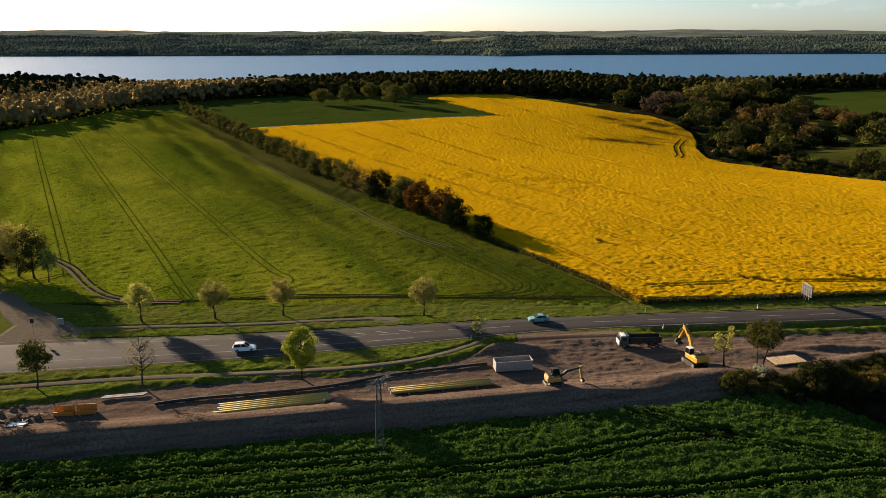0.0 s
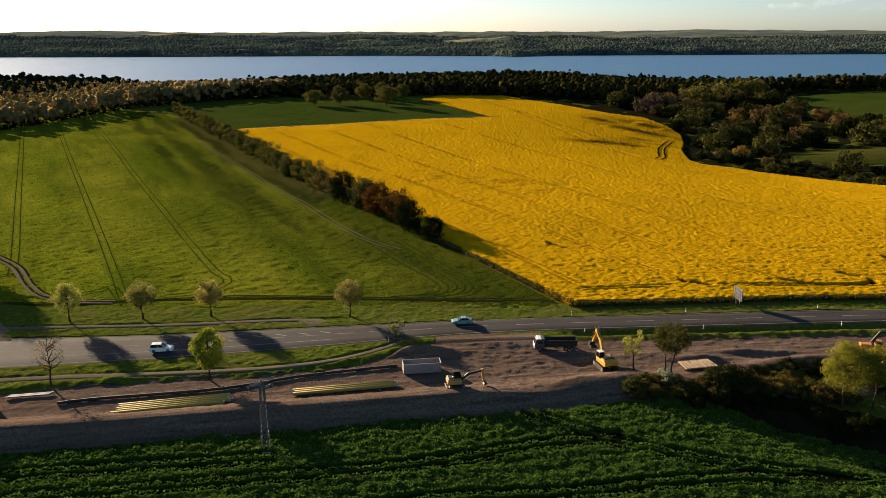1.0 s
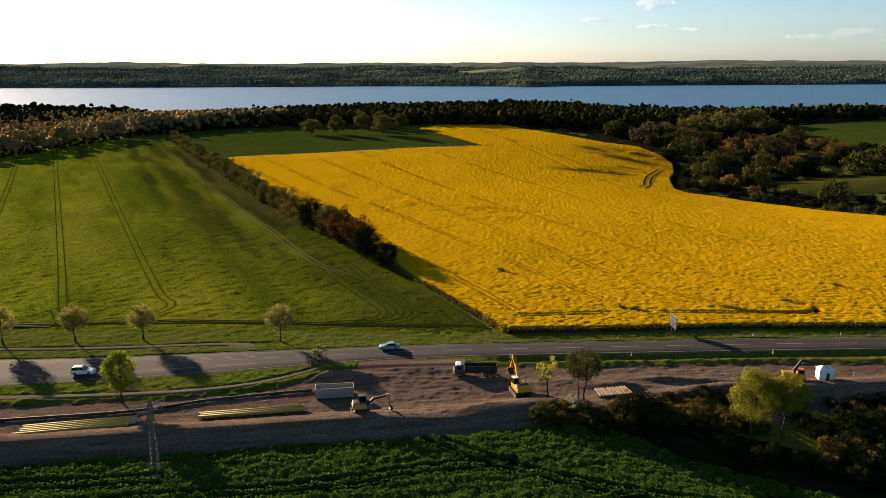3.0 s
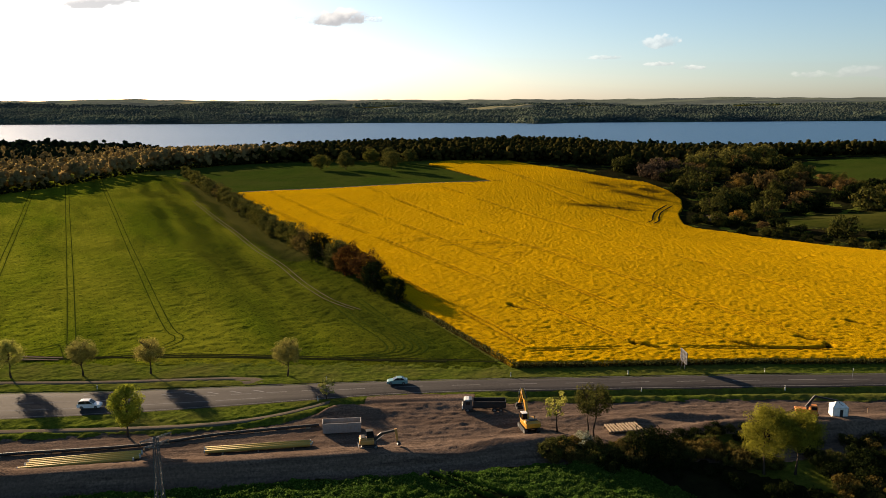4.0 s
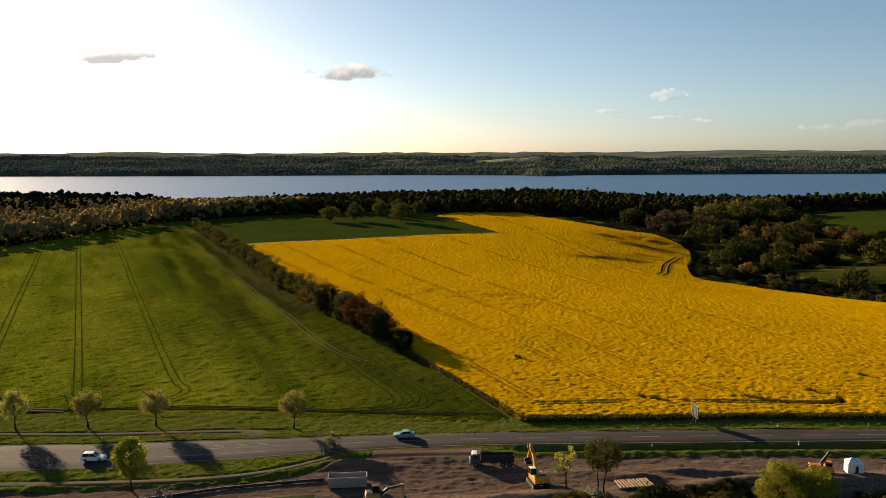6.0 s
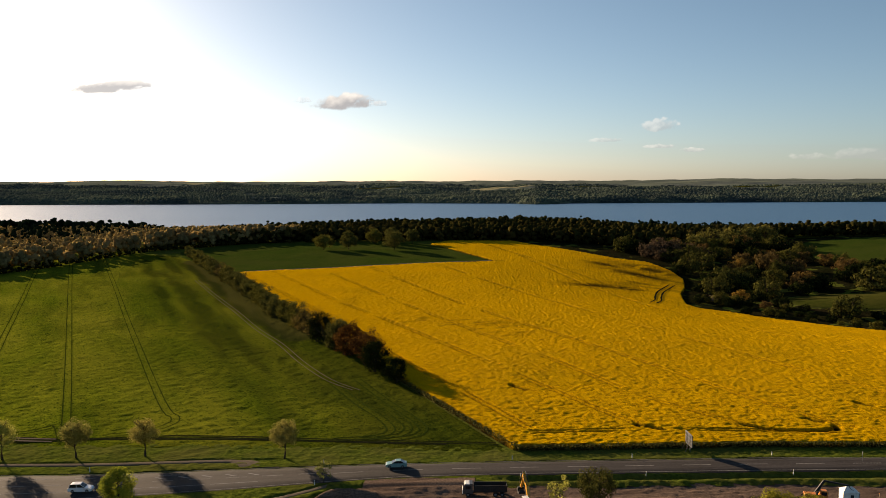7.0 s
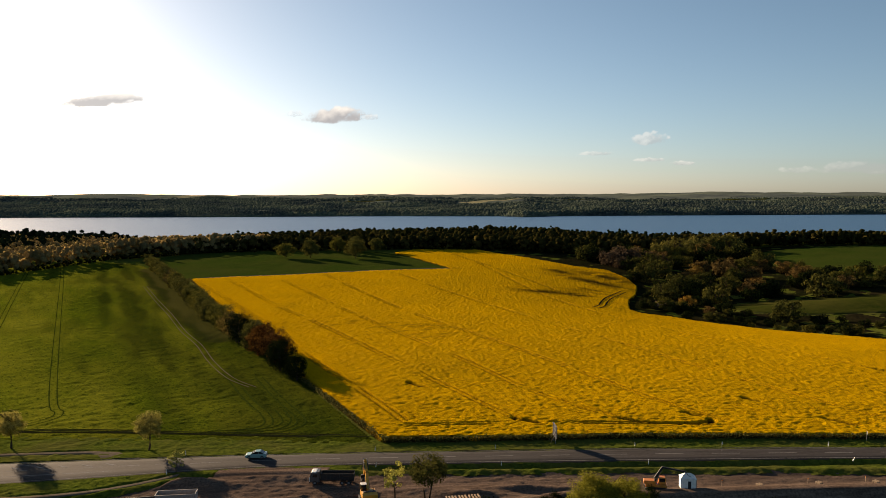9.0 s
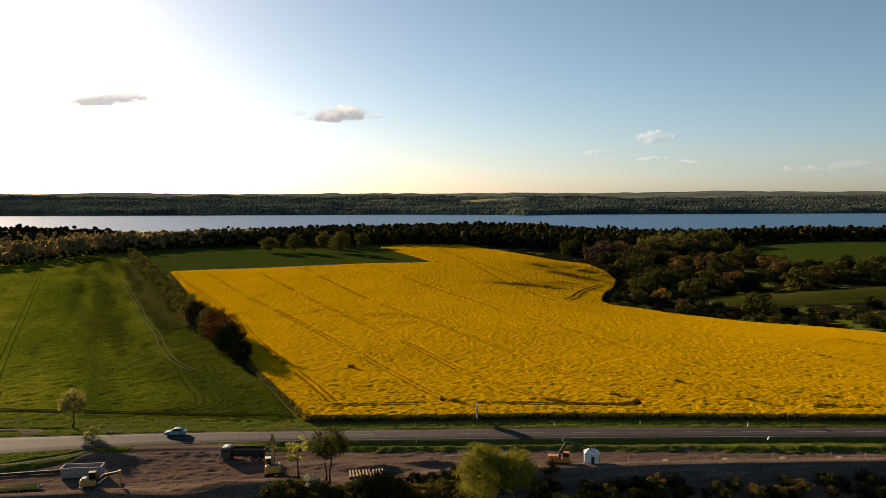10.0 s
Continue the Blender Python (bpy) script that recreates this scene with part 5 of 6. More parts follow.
cab = part("cab", slab(B(), [(0.05, 2.05), (1.5, 2.05), (1.45, 2.6), (1.1, 3.15), (0.05, 3.15)], 1.05, pose(0, 0.8, 0)), M_GLASS, ex, "dark glazed driver's cab")
part("cab_roof", box(B(), (1.25, 1.1, 0.1), (0.6, 0.8, 3.2), bevel=0.03), M_WHITE, cab)
for x0, z0, x1, z1 in ((0.08, 2.05, 0.08, 3.15), (1.48, 2.05, 1.12, 3.15)):
    for y0 in (0.28, 1.32):
        part("cab_post", rod(B(), (x0, y0, z0), (x1, y0, z1), 0.05), M_YELLOW, cab)
part("boom", link_beam(link_beam(B(), (0.9, 1.9), (2.2, 4.6), 0.3, 0.38, 0.5), (2.2, 4.6), (4.2, 6.1), 0.38, 0.2, 0.5), M_YELLOW, ex, "raised yellow boom")
part("arm", link_beam(B(), (3.9, 6.4), (5.6, 3.2), 0.28, 0.18, 0.4), M_YELLOW, ex)
bm = B()
slab(bm, [(5.4, 3.2), (6.0, 3.1), (6.4, 2.4), (6.0, 1.9), (5.3, 1.9), (5.0, 2.3), (5.25, 2.4), (5.8, 2.3), (5.9, 2.6)], 1.2)
part("bucket", bm, M_BLACK, ex, "dark steel digging bucket")
for a, c in (((1.3, 1.8), (2.3, 3.8)), ((2.4, 5.2), (4.1, 6.7)), ((4.6, 5.6), (5.7, 3.9))):
    for s in (-0.33, 0.33):
        bm = rod(B(), (a[0], s, a[1]), ((a[0] + c[0]) / 2, s, (a[1] + c[1]) / 2), 0.09)
        ram = part("hydraulic_ram", bm, M_BLACK, ex)
        part("piston", rod(B(), ((a[0] + c[0]) / 2, s, (a[1] + c[1]) / 2), (c[0], s, c[1]), 0.05), M_STEEL, ram)

# small digger with lowered arm
dg = thing("small_digger", place(19.3, 128.9, 0, 12), "small faded orange crawler digger with black cab roof", "excavator")
crawler(dg, 2.9, 0.45, 0.7, 1.9)
part("undercarriage", box(B(), (1.6, 1.5, 0.35), (0, 0, 0.55), bevel=0.05), M_BLACK, dg)
body = part("body", box(box(B(), (2.5, 2.1, 0.85), (-0.4, 0, 1.2), bevel=0.18), (1.0, 2.0, 0.35), (-1.05, 0, 1.75), bevel=0.14), M_TAN, dg, "rounded orange housing")
part("engine_cover", box(B(), (0.75, 1.4, 0.1), (-1.05, 0, 1.97), bevel=0.04), M_BLACK, body)
cab = part("cab", slab(B(), [(-0.35, 1.6), (0.95, 1.6), (0.9, 2.2), (0.65, 2.75), (-0.35, 2.75)], 1.0, pose(0, 0.45, 0)), M_GLASS, dg)
part("cab_roof", box(B(), (1.15, 1.05, 0.09), (0.15, 0.45, 2.8), bevel=0.03), M_BLACK, cab)
for y0 in (-0.05, 0.95):
    part("cab_post", rod(B(), (0.97, y0, 1.6), (0.67, y0, 2.75), 0.05), M_BLACK, cab)
part("boom", link_beam(link_beam(B(), (0.7, 1.1), (2.2, 2.3), 0.18, 0.24, 0.3), (2.2, 2.3), (4.6, 2.75), 0.22, 0.15, 0.3), M_BLACK, dg, "dark lowered boom")
part("arm", link_beam(B(), (4.6, 3.0), (4.9, 0.75), 0.24, 0.18, 0.34), M_TAN, dg)
part("bucket", slab(B(), [(4.75, 0.8), (5.15, 0.75), (5.5, 0.3), (5.2, 0.0), (4.8, 0.15), (5.0, 0.4)], 0.8), M_BLACK, dg)
part("hydraulic_ram", rod(B(), (1.0, 0, 0.9), (2.6, 0, 2.0), 0.07), M_STEEL, dg)
part("blade", box(B(), (0.1, 1.9, 0.4), (-1.8, 0, 0.35), bevel=0.02), M_STEEL, dg)


def wheel(parent, x, y, r, w, name="wheel"):
    bm = rod(B(), (x, y - w / 2, r), (x, y + w / 2, r), r, n=18)
    tyre = part(name, bm, M_BLACK, parent, "black rubber tyre")
    s = 1 if y > 0 else -1
    part("rim", rod(B(), (x, y + s * w * 0.3, r), (x, y + s * w * 0.54, r), r * 0.58, r * 0.5, n=14), M_STEEL, tyre)


# tipper lorry
lorry = thing("tipper_lorry", place(39.0, 150.0, 0.0, 3, ground_height) @ Matrix.Diagonal((0.98, 0.85, 0.76, 1)), "tipper lorry with white cab and black load body", "lorry")
part("chassis", box(B(), (7.9, 0.9, 0.3), (0.2, 0, 0.9), bevel=0.04), M_BLACK, lorry)
cab = part("cab", slab(B(), [(-4.4, 0.7), (-4.45, 1.7), (-4.15, 3.05), (-3.9, 3.3), (-2.5, 3.3), (-2.5, 0.7)], 2.4), M_CABGREY, lorry, "dark driver's cab with white front and roof")
part("roof_panel", box(B(), (0.9, 2.44, 0.3), (-3.5, 0, 3.2), bevel=0.08), M_WHITE, cab, "white roof panel")
part("front_panel", slab(B(), [(-4.46, 0.75), (-4.51, 1.7), (-4.45, 1.95), (-4.36, 1.95), (-4.38, 0.75)], 2.44), M_WHITE, cab, "white front panel")
part("windscreen", slab(B(), [(-4.47, 1.85), (-4.2, 2.9), (-4.17, 2.9), (-4.44, 1.85)], 2.1), M_GLASS, cab)
for s in (-1, 1):
    part("side_window", box(B(), (0.95, 0.03, 0.75), (-3.35, s * 1.21, 2.35), bevel=0.01), M_GLASS, cab)
    part("wing_mirror", box(B(), (0.1, 0.22, 0.5), (-4.25, s * 1.4, 2.4), bevel=0.03), M_BLACK, cab)
    part("headlight", box(B(), (0.06, 0.4, 0.2), (-4.46, s * 0.9, 1.0), bevel=0.02), M_PALEGLASS, cab)
part("bumper", box(B(), (0.25, 2.45, 0.4), (-4.4, 0, 0.65), bevel=0.05), M_BLACK, cab)
bm = B()
box(bm, (6.4, 2.45, 0.12), (0.95, 0, 1.3))
for s in (-1, 1):
    box(bm, (6.4, 0.08, 1.5), (0.95, s * 1.2, 2.05), bevel=0.02)
    for i in range(8):
        box(bm, (0.1, 0.1, 1.45), (-2.1 + i * 0.87, s * 1.27, 2.03))
    box(bm, (6.5, 0.14, 0.12), (0.95, s * 1.22, 2.83), bevel=0.02)
box(bm, (0.08, 2.4, 1.6), (-2.25, 0, 2.1))
box(bm, (0.08, 2.4, 1.4), (4.15, 0, 2.0))
part("load_body", bm, M_BLACK, lorry, "open black steel load body")
part("load", box(B(), (6.1, 2.2, 0.4), (0.95, 0, 1.5), bevel=0.15), M_SOIL, lorry, "brown soil")
for x in (-3.4, 1.9, 3.2):
    for s in (-1, 1):
        wheel(lorry, x, s * 1.05, 0.5, 0.36)

# open skip container
skip = thing("skip_container", place(12.9, 138.4, 0, 10), "open pale steel skip container on the soil", "container")
bm = B()
box(bm, (6.9, 2.4, 0.12), (0, 0, 0.2))
part("floor_plate", bm, M_DARKWOOD, skip)
for s in (-1, 1):
    wall = part("side_wall", box(B(), (6.9, 0.07, 1.75), (0, s * 1.2, 1.05)), M_CONCRETE, skip)
    for i in range(9):
        part("rib", box(B(), (0.1, 0.09, 1.6), (-3.2 + 0.8 * i, s * 1.27, 1.0), bevel=0.015), M_CONCRETE, wall)
    part("top_rail", box(B(), (7.0, 0.14, 0.12), (0, s * 1.22, 1.97), bevel=0.02), M_CONCRETE, wall)
    end = part("end_wall", box(B(), (0.07, 2.4, 1.75), (s * 3.45, 0, 1.05)), M_CONCRETE, skip)
    part("top_rail", box(B(), (0.14, 2.5, 0.12), (s * 3.47, 0, 1.97), bevel=0.02), M_CONCRETE, end)
    part("skid", box(B(), (6.9, 0.16, 0.15), (0, s * 0.7, 0.07)), M_BLACK, skip)


def hollow_pipe(length, r, n=14):
    """A pipe along x with a wall and an open bore."""
    bm = B()
    rings = []
    for x, q in ((-length / 2, r * 0.9), (-length / 2, r), (length / 2, r), (length / 2, r * 0.9)):
        rings.append([bm.verts.new((x, q * math.cos(k * math.tau / n), q * math.sin(k * math.tau / n))) for k in range(n)])
    for a, c in zip(rings, rings[1:] + rings[:1]):
        for k in range(n):
            bm.faces.new((a[k], a[(k + 1) % n], c[(k + 1) % n], c[k]))
    for f in bm.faces:
        f.smooth = True
    bmesh.ops.recalc_face_normals(bm, faces=bm.faces)
    return bm


def pipe_stack(x, y, turn, count, words, shift, r=0.3):
    """Pipes side by side on timber bearers."""
    for i in range(count):
        c = Matrix.Rotation(radians(turn), 4, "Z") @ Vector((shift[i], (i - (count - 1) / 2) * (2 * r + 0.12), 0))
        ob = thing("gas_pipe", place(x, y, 0.22 + r, turn) @ Matrix.Translation((shift[i], (i - (count - 1) / 2) * (2 * r + 0.12), 0)), words, "pipe", "pipes stored on the works")
        part("pipe_wall", hollow_pipe(17.8, r), M_PIPE, ob)
        for s in (-1, 1):
            part("bare_end", rod(B(), (s * 8.9, 0, 0), (s * 9.12, 0, 0), r * 0.97, n=14), M_PIPEEND, ob)
    for s in (-6, 0, 6):
        tb = thing("timber_bearer", place(x, y, 0, turn) @ Matrix.Translation((s, 0, 0)), "squared timber bearer under the stacked pipes", "timber", "bearers under the pipes")
        part("beam", box(B(), (0.22, count * (2 * r + 0.12) + 0.6, 0.22), (0, 0, 0.11), bevel=0.02), M_WOOD, tb)
        for e in (-1, 1):
            part("wedge", slab(B(), [(-0.1, 0.22), (0.1, 0.22), (0.1, 0.36), (-0.1, 0.3)], 0.16, pose(0, e * (count * (r + 0.015) + 0.15), 0)), M_WOOD, tb)


pipe_stack(-28.2, 123.2, 14.5, 5, "long yellow coated steel gas pipe stacked on timbers", (-0.8, 0.2, 0.0, 0.3, 0.1))
pipe_stack(-0.2, 129.8, 12.5, 3, "long yellow coated steel gas pipe lying on timbers", (0.0, 0.25, -0.1))

# laid pipeline along the back of the strip
line = curve_through([(-48, 123.2), (-42, 125.2), (-22, 129.7), (-8.6, 135.4), (8.2, 140.4)], 6)
lx, ly = np.array(line).T
lz = dirt_height(lx[None], ly[None])[0]
lz = np.convolve(np.pad(lz, 3, mode="edge"), np.ones(7) / 7, "valid") + 0.32
run = new("laid_pipeline")
tagged(run, "long dark welded pipeline lying beside its trench", "pipeline")
v, f = tubes([([(a, c, d) for a, c, d in zip(lx, ly, lz)], [0.26] * len(lx))], 10)
mesh_object("pipe_run", v, f, M_BLACK, run)
for k in range(2, len(lx) - 1, 3):
    part("support", box(B(), (0.9, 0.9, 0.5), (lx[k], ly[k], lz[k] - 0.45), (0, 0, 15), 0.03), M_WOOD, run)

# lattice mast
mast = thing("lattice_mast", place(-9.5, 109.7, 0, 0, ground_height), "grey steel lattice power mast standing in the crop", "pylon")
H, w0, w1 = 11.6, 0.62, 0.24
legs = []
for sx in (-1, 1):
    for sy in (-1, 1):
        part("leg", rod(B(), (sx * w0, sy * w0, -0.2), (sx * w1, sy * w1, H), 0.085, n=6), M_MAST, mast)
levels = 14
for k in range(levels):
    z0, z1 = H * k / levels, H * (k + 1) / levels
    a, c = w0 + (w1 - w0) * k / levels, w0 + (w1 - w0) * (k + 1) / levels
    bm = B()
    flip = 1 if k % 2 else -1
    for (ax, ay), (bx, by) in (((-1, -1), (1, -1)), ((1, -1), (1, 1)), ((1, 1), (-1, 1)), ((-1, 1), (-1, -1))):
        p, q = ((ax, ay), (bx, by)) if flip > 0 else ((bx, by), (ax, ay))
        rod(bm, (p[0] * a, p[1] * a, z0), (q[0] * c, q[1] * c, z1), 0.036, n=5)
        rod(bm, (ax * c, ay * c, z1), (bx * c, by * c, z1), 0.025, n=5)
    part("brace", bm, M_MAST, mast)
for z, reach, side in ((H - 0.1, 2.5, (0.63, 0.77)), (H - 1.1, 2.0, (0.63, 0.77))):
    d = Vector((*side, 0))
    n = Vector((-side[1], side[0], 0)) * 0.22
    for s in (-1, 1):
        bm = B()
        tip = d * s * reach + Vector((0, 0, z + 0.05))
        for e in (-1, 1):
            rod(bm, n * e + Vector((0, 0, z)), tip + n * e * 0.4, 0.045, n=6)
            rod(bm, n * e + Vector((0, 0, z - 0.5)), tip + n * e * 0.4, 0.035, n=6)
        for k in range(1, 5):
            c = d * s * reach * k / 5 + Vector((0, 0, z + 0.01 * k))
            rod(bm, c + n * 0.9, c - n * 0.9, 0.03, n=5)
            rod(bm, c + n * 0.9, c + Vector((0, 0, -0.5 * (1 - k / 5))), 0.025, n=5)
        arm = part("cross_arm", bm, M_STEEL, mast)
        for k in (0.55, 0.97):
            bm = B()
            c = d * s * reach * k + Vector((0, 0, z))
            for i in range(4):
                rod(bm, c - Vector((0, 0, 0.12 * i)), c - Vector((0, 0, 0.12 * i + 0.09)), 0.10, 0.06, n=10)
            part("insulator", bm, M_DARKWOOD, arm, "brown ceramic insulator")
part("footing", box(B(), (1.9, 1.9, 0.5), (0, 0, 0.05), bevel=0.08), M_CONCRETE, mast, "pale concrete footing")

# orange welding tractor carrying a white shelter
tr = thing("crane_tractor", place(99.6, 147.2, 0, -8) @ Matrix.Diagonal((1.15, 1.0, 0.86, 1)), "orange tracked tractor with black folding crane", "tractor")
crawler(tr, 3.6, 0.5, 0.85, 2.0)
part("body", box(box(B(), (3.4, 1.7, 0.6), (0, 0, 1.1), bevel=0.08), (1.9, 1.5, 0.75), (-1.0, 0, 1.75), bevel=0.12), M_ORANGE, tr, "orange engine housing")
cab = part("cab", box(B(), (1.2, 1.4, 1.5), (0.95, 0.1, 2.15), bevel=0.1, taper=0.9), M_ORANGE, tr)
for s in (-1, 1):
    part("cab_window", box(B(), (0.85, 0.04, 0.7), (0.95, 0.1 + s * 0.69, 2.35), bevel=0.01), M_GLASS, cab)
part("front_window", box(B(), (0.04, 1.0, 0.7), (1.55, 0.1, 2.35), bevel=0.01), M_GLASS, cab)
part("crane_post", rod(B(), (-0.1, -0.5, 1.3), (-0.1, -0.5, 2.7), 0.2), M_BLACK, tr)
arm = part("crane_arm", link_beam(link_beam(B(), (-0.2, 2.4), (1.0, 5.0), 0.2, 0.18, 0.3), (0.9, 5.0), (4.6, 4.3), 0.18, 0.12, 0.26), M_BLACK, tr, "black folding crane arm")
part("crane_hook", rod(rod(B(), (4.6, 0, 4.3), (4.9, 0, 3.6), 0.05), (4.9, 0, 3.6), (5.4, 0, 3.2), 0.04), M_BLACK, arm)
part("crane_ram", rod(B(), (0.2, 0, 2.3), (0.75, 0, 4.1), 0.09), M_STEEL, arm)
tent = thing("welding_shelter", place(105.4, 147.4, 0, -4) @ Matrix.Diagonal((0.82, 0.95, 1.05, 1)), "small white canvas welding shelter with peaked roof", "tent")
for s in (-1, 1):
    part("side_sheet", box(B(), (3.3, 0.04, 1.9), (0, s * 1.2, 1.05)), M_TARP, tent)
    part("end_sheet", box(B(), (0.04, 2.36, 1.9), (s * 1.65, 0, 1.05)), M_TARP, tent)
bm = B()
eave = [bm.verts.new((x, y, 2.0)) for x, y in ((-1.75, -1.3), (1.75, -1.3), (1.75, 1.3), (-1.75, 1.3))]
ridge = [bm.verts.new((x, 0, 2.75)) for x in (-0.6, 0.6)]
bm.faces.new((eave[0], eave[1], ridge[1], ridge[0]))
bm.faces.new((eave[2], eave[3], ridge[0], ridge[1]))
bm.faces.new((eave[1], eave[2], ridge[1]))
bm.faces.new((eave[3], eave[0], ridge[0]))
bm.faces.new(eave[::-1])
part("roof_sheet", bm, M_TARP, tent)
for sx in (-1, 1):
    for sy in (-1, 1):
        part("frame_post", rod(B(), (sx * 1.68, sy * 1.23, 0), (sx * 1.68, sy * 1.23, 2.0), 0.04), M_STEEL, tent)
part("door_flap", box(B(), (0.7, 0.03, 1.5), (0.2, -1.235, 0.85), bevel=0.01), M_BLACK, tent, "dark open flap")

# timber mats, orange trench boxes, waste
mat = thing("timber_mat", place(64.4, 141.0, 0.15, 14), "stack of pale timber planks laid as a mat", "planks")
for i in range(11):
    part("plank", box(B(), (0.26, 3.5, 0.26), (-3.0 + 0.6 * i, 0, 0.52 - 0.04 * (i % 2)), (0, -18, (i * 37 % 7) - 3), 0.02), M_WOOD, mat)
for s in (-1.5, 1.5):
    part("cross_beam", box(B(), (6.6, 0.25, 0.3), (0, s * 0.8, 0.2), bevel=0.02), M_DARKWOOD, mat)
for k, (x, y, turn) in enumerate(((-61.6, 120.0, 6), (-58.2, 120.4, 7))):
    tb = thing("trench_box", place(x, y, 0, turn), "orange steel trench panel standing on the soil", "trench box", "trench boxes")
    part("panel", box(B(), (3.2, 0.14, 1.4), (0, 0.5, 0.75), bevel=0.03), M_ORANGE, tb)
    part("panel", box(B(), (3.2, 0.14, 0.7), (0, -0.5, 0.4), bevel=0.03), M_ORANGE, tb)
    for s in (-1.2, 0, 1.2):
        part("rib", box(B(), (0.12, 0.1, 1.35), (s, 0.4, 0.75)), M_ORANGE, tb)
        part("spreader", rod(B(), (s, -0.5, 0.45), (s, 0.5, 0.45), 0.06), M_STEEL, tb)
gen = np.random.default_rng(31)
for k in range(26):
    x, y = gen.uniform(-78, -64), gen.uniform(114.5, 122.5)
    kind = gen.random()
    if kind < 0.5:
        ob = thing("waste_board", place(x, y, 0.12, gen.uniform(0, 180)), "loose grey board lying in the waste pile", "board", "waste pile")
        part("board", box(B(), (gen.uniform(1.2, 3.2), 0.28, 0.06), (0, 0, 0.1), (0, gen.uniform(-14, 14), 0), 0.01), M_WOOD if k % 2 else M_DARKWOOD, ob)
        part("batten", box(B(), (0.1, 0.5, 0.06), (gen.uniform(-0.5, 0.5), 0, 0.16), bevel=0.01), M_DARKWOOD, ob)
    elif kind < 0.8:
        ob = thing("concrete_lump", place(x, y, 0.0, gen.uniform(0, 180)), "broken brown concrete lump in the waste pile", "rubble", "waste pile")
        part("lump", box(B(), (gen.uniform(0.6, 1.4), gen.uniform(0.5, 1.0), gen.uniform(0.4, 0.8)), (0, 0, 0.25), (gen.uniform(-12, 12), gen.uniform(-12, 12), 0), 0.12, gen.uniform(0.55, 0.8)), M_DARKWOOD, ob)
    else:
        ob = thing("steel_scrap", place(x, y, 0.05, gen.uniform(0, 180)), "bent steel tube in the waste pile", "scrap", "waste pile")
        part("tube", rod(rod(B(), (-1.2, 0, 0.1), (0.4, 0.1, 0.35), 0.05), (0.4, 0.1, 0.35), (1.3, -0.3, 0.15), 0.05), M_STEEL, ob)
ob = thing("white_sheet", place(-67.0, 115.6, 0.1, 12), "white plastic panel dropped beside the waste pile", "panel")
part("panel", box(B(), (2.8, 1.5, 0.06), (0, 0, 0.12), (0, 4, 0), 0.02), M_WHITE, ob)
part("edge_rail", box(B(), (2.8, 0.08, 0.12), (0, 0.75, 0.14), (0, 4, 0), 0.01), M_STEEL, ob)
for k in range(3):
    ob = thing("steel_rail", place(-54.5 + 0.2 * k, 126.0 + 0.35 * k, 0.15, 12), "long pale steel rail lying on the soil", "rail", "rails")
    part("web", box(B(), (7.0, 0.1, 0.25), (0, 0, 0.15)), M_STEEL, ob)
    part("flange", box(B(), (7.0, 0.24, 0.05), (0, 0, 0.29), bevel=0.01), M_CONCRETE, ob)

# sleepers and pegs along the strip
for x, y in ((119.7, 151.2), (131.2, 152.6), (142.3, 153.9), (153.4, 155.4), (164.8, 157.0), (176, 158.4)):
    ob = thing("timber_support", place(x, y, 0.02, 30), "small pile of timber blocks on the strip", "timber", "pipe supports")
    for k in range(3):
        part("block", box(B(), (1.1, 0.22, 0.2), (0, (k - 1) * 0.34, 0.11), bevel=0.02), M_WOOD, ob)
    for k in range(2):
        part("block", box(B(), (0.22, 1.0, 0.2), ((k - 0.5) * 0.7, 0, 0.31), bevel=0.02), M_WOOD, ob)
for x, y in ((129.7, 154.0), (141.0, 155.4), (152.5, 157.0), (158.4, 155.6), (113.0, 152.0)):
    ob = thing("survey_peg", place(x, y, 0, 10), "short wooden survey peg with a painted top", "peg", "survey pegs")
    part("stake", box(B(), (0.1, 0.1, 1.0), (0, 0, 0.4), bevel=0.01), M_WOOD, ob)
    part("painted_top", box(B(), (0.11, 0.11, 0.18), (0, 0, 0.99), bevel=0.01), M_ORANGE, ob)

# ---- along the road ----
def delineator(x, y, lean=0.0):
    ob = thing("road_delineator", place(x, y, 0, 0, ground_height) @ pose(0, 0, 0, 0, lean, 0), "white roadside delineator post with black band", "post", "delineator posts")
    part("post_body", slab(B(), [(-0.07, -0.1), (0.07, -0.1), (0.07, 0.95), (-0.07, 1.08)], 0.14), M_WHITE, ob)
    part("black_band", slab(B(), [(-0.075, 0.7), (0.075, 0.7), (0.075, 0.85), (-0.075, 0.9)], 0.15), M_BLACK, ob)
    part("reflector", box(B(), (0.05, 0.16, 0.13), (0, 0, 0.79)), M_PALEGLASS, ob)


for x in (-42, 5, 44.6, 70.3, 100.6, 142.7, 190):
    delineator(x, float(far_edge(np.array([x]))[0]) + 0.9)
for x, lean in ((5.6, 0), (46, 8), (71.4, 6), (101.6, 0), (143.8, 28), (190, 0)):
    delineator(x, float(near_edge(np.array([x]))[0]) - 0.9, lean)


def road_sign(name, x, y, height, w, h, turn, words, plate):
    ob = thing(name, place(x, y, 0, turn, ground_height), words, "sign", "road signs")
    part("pole", rod(B(), (0, 0, -0.2), (0, 0, height), 0.04), M_STEEL, ob)
    p = part("plate", box(B(), (w, 0.03, h), (0, -0.06, height - h / 2), bevel=0.01), plate, ob)
    part("clamp", box(B(), (0.12, 0.08, 0.06), (0, -0.02, height - h / 2), bevel=0.01), M_STEEL, p)


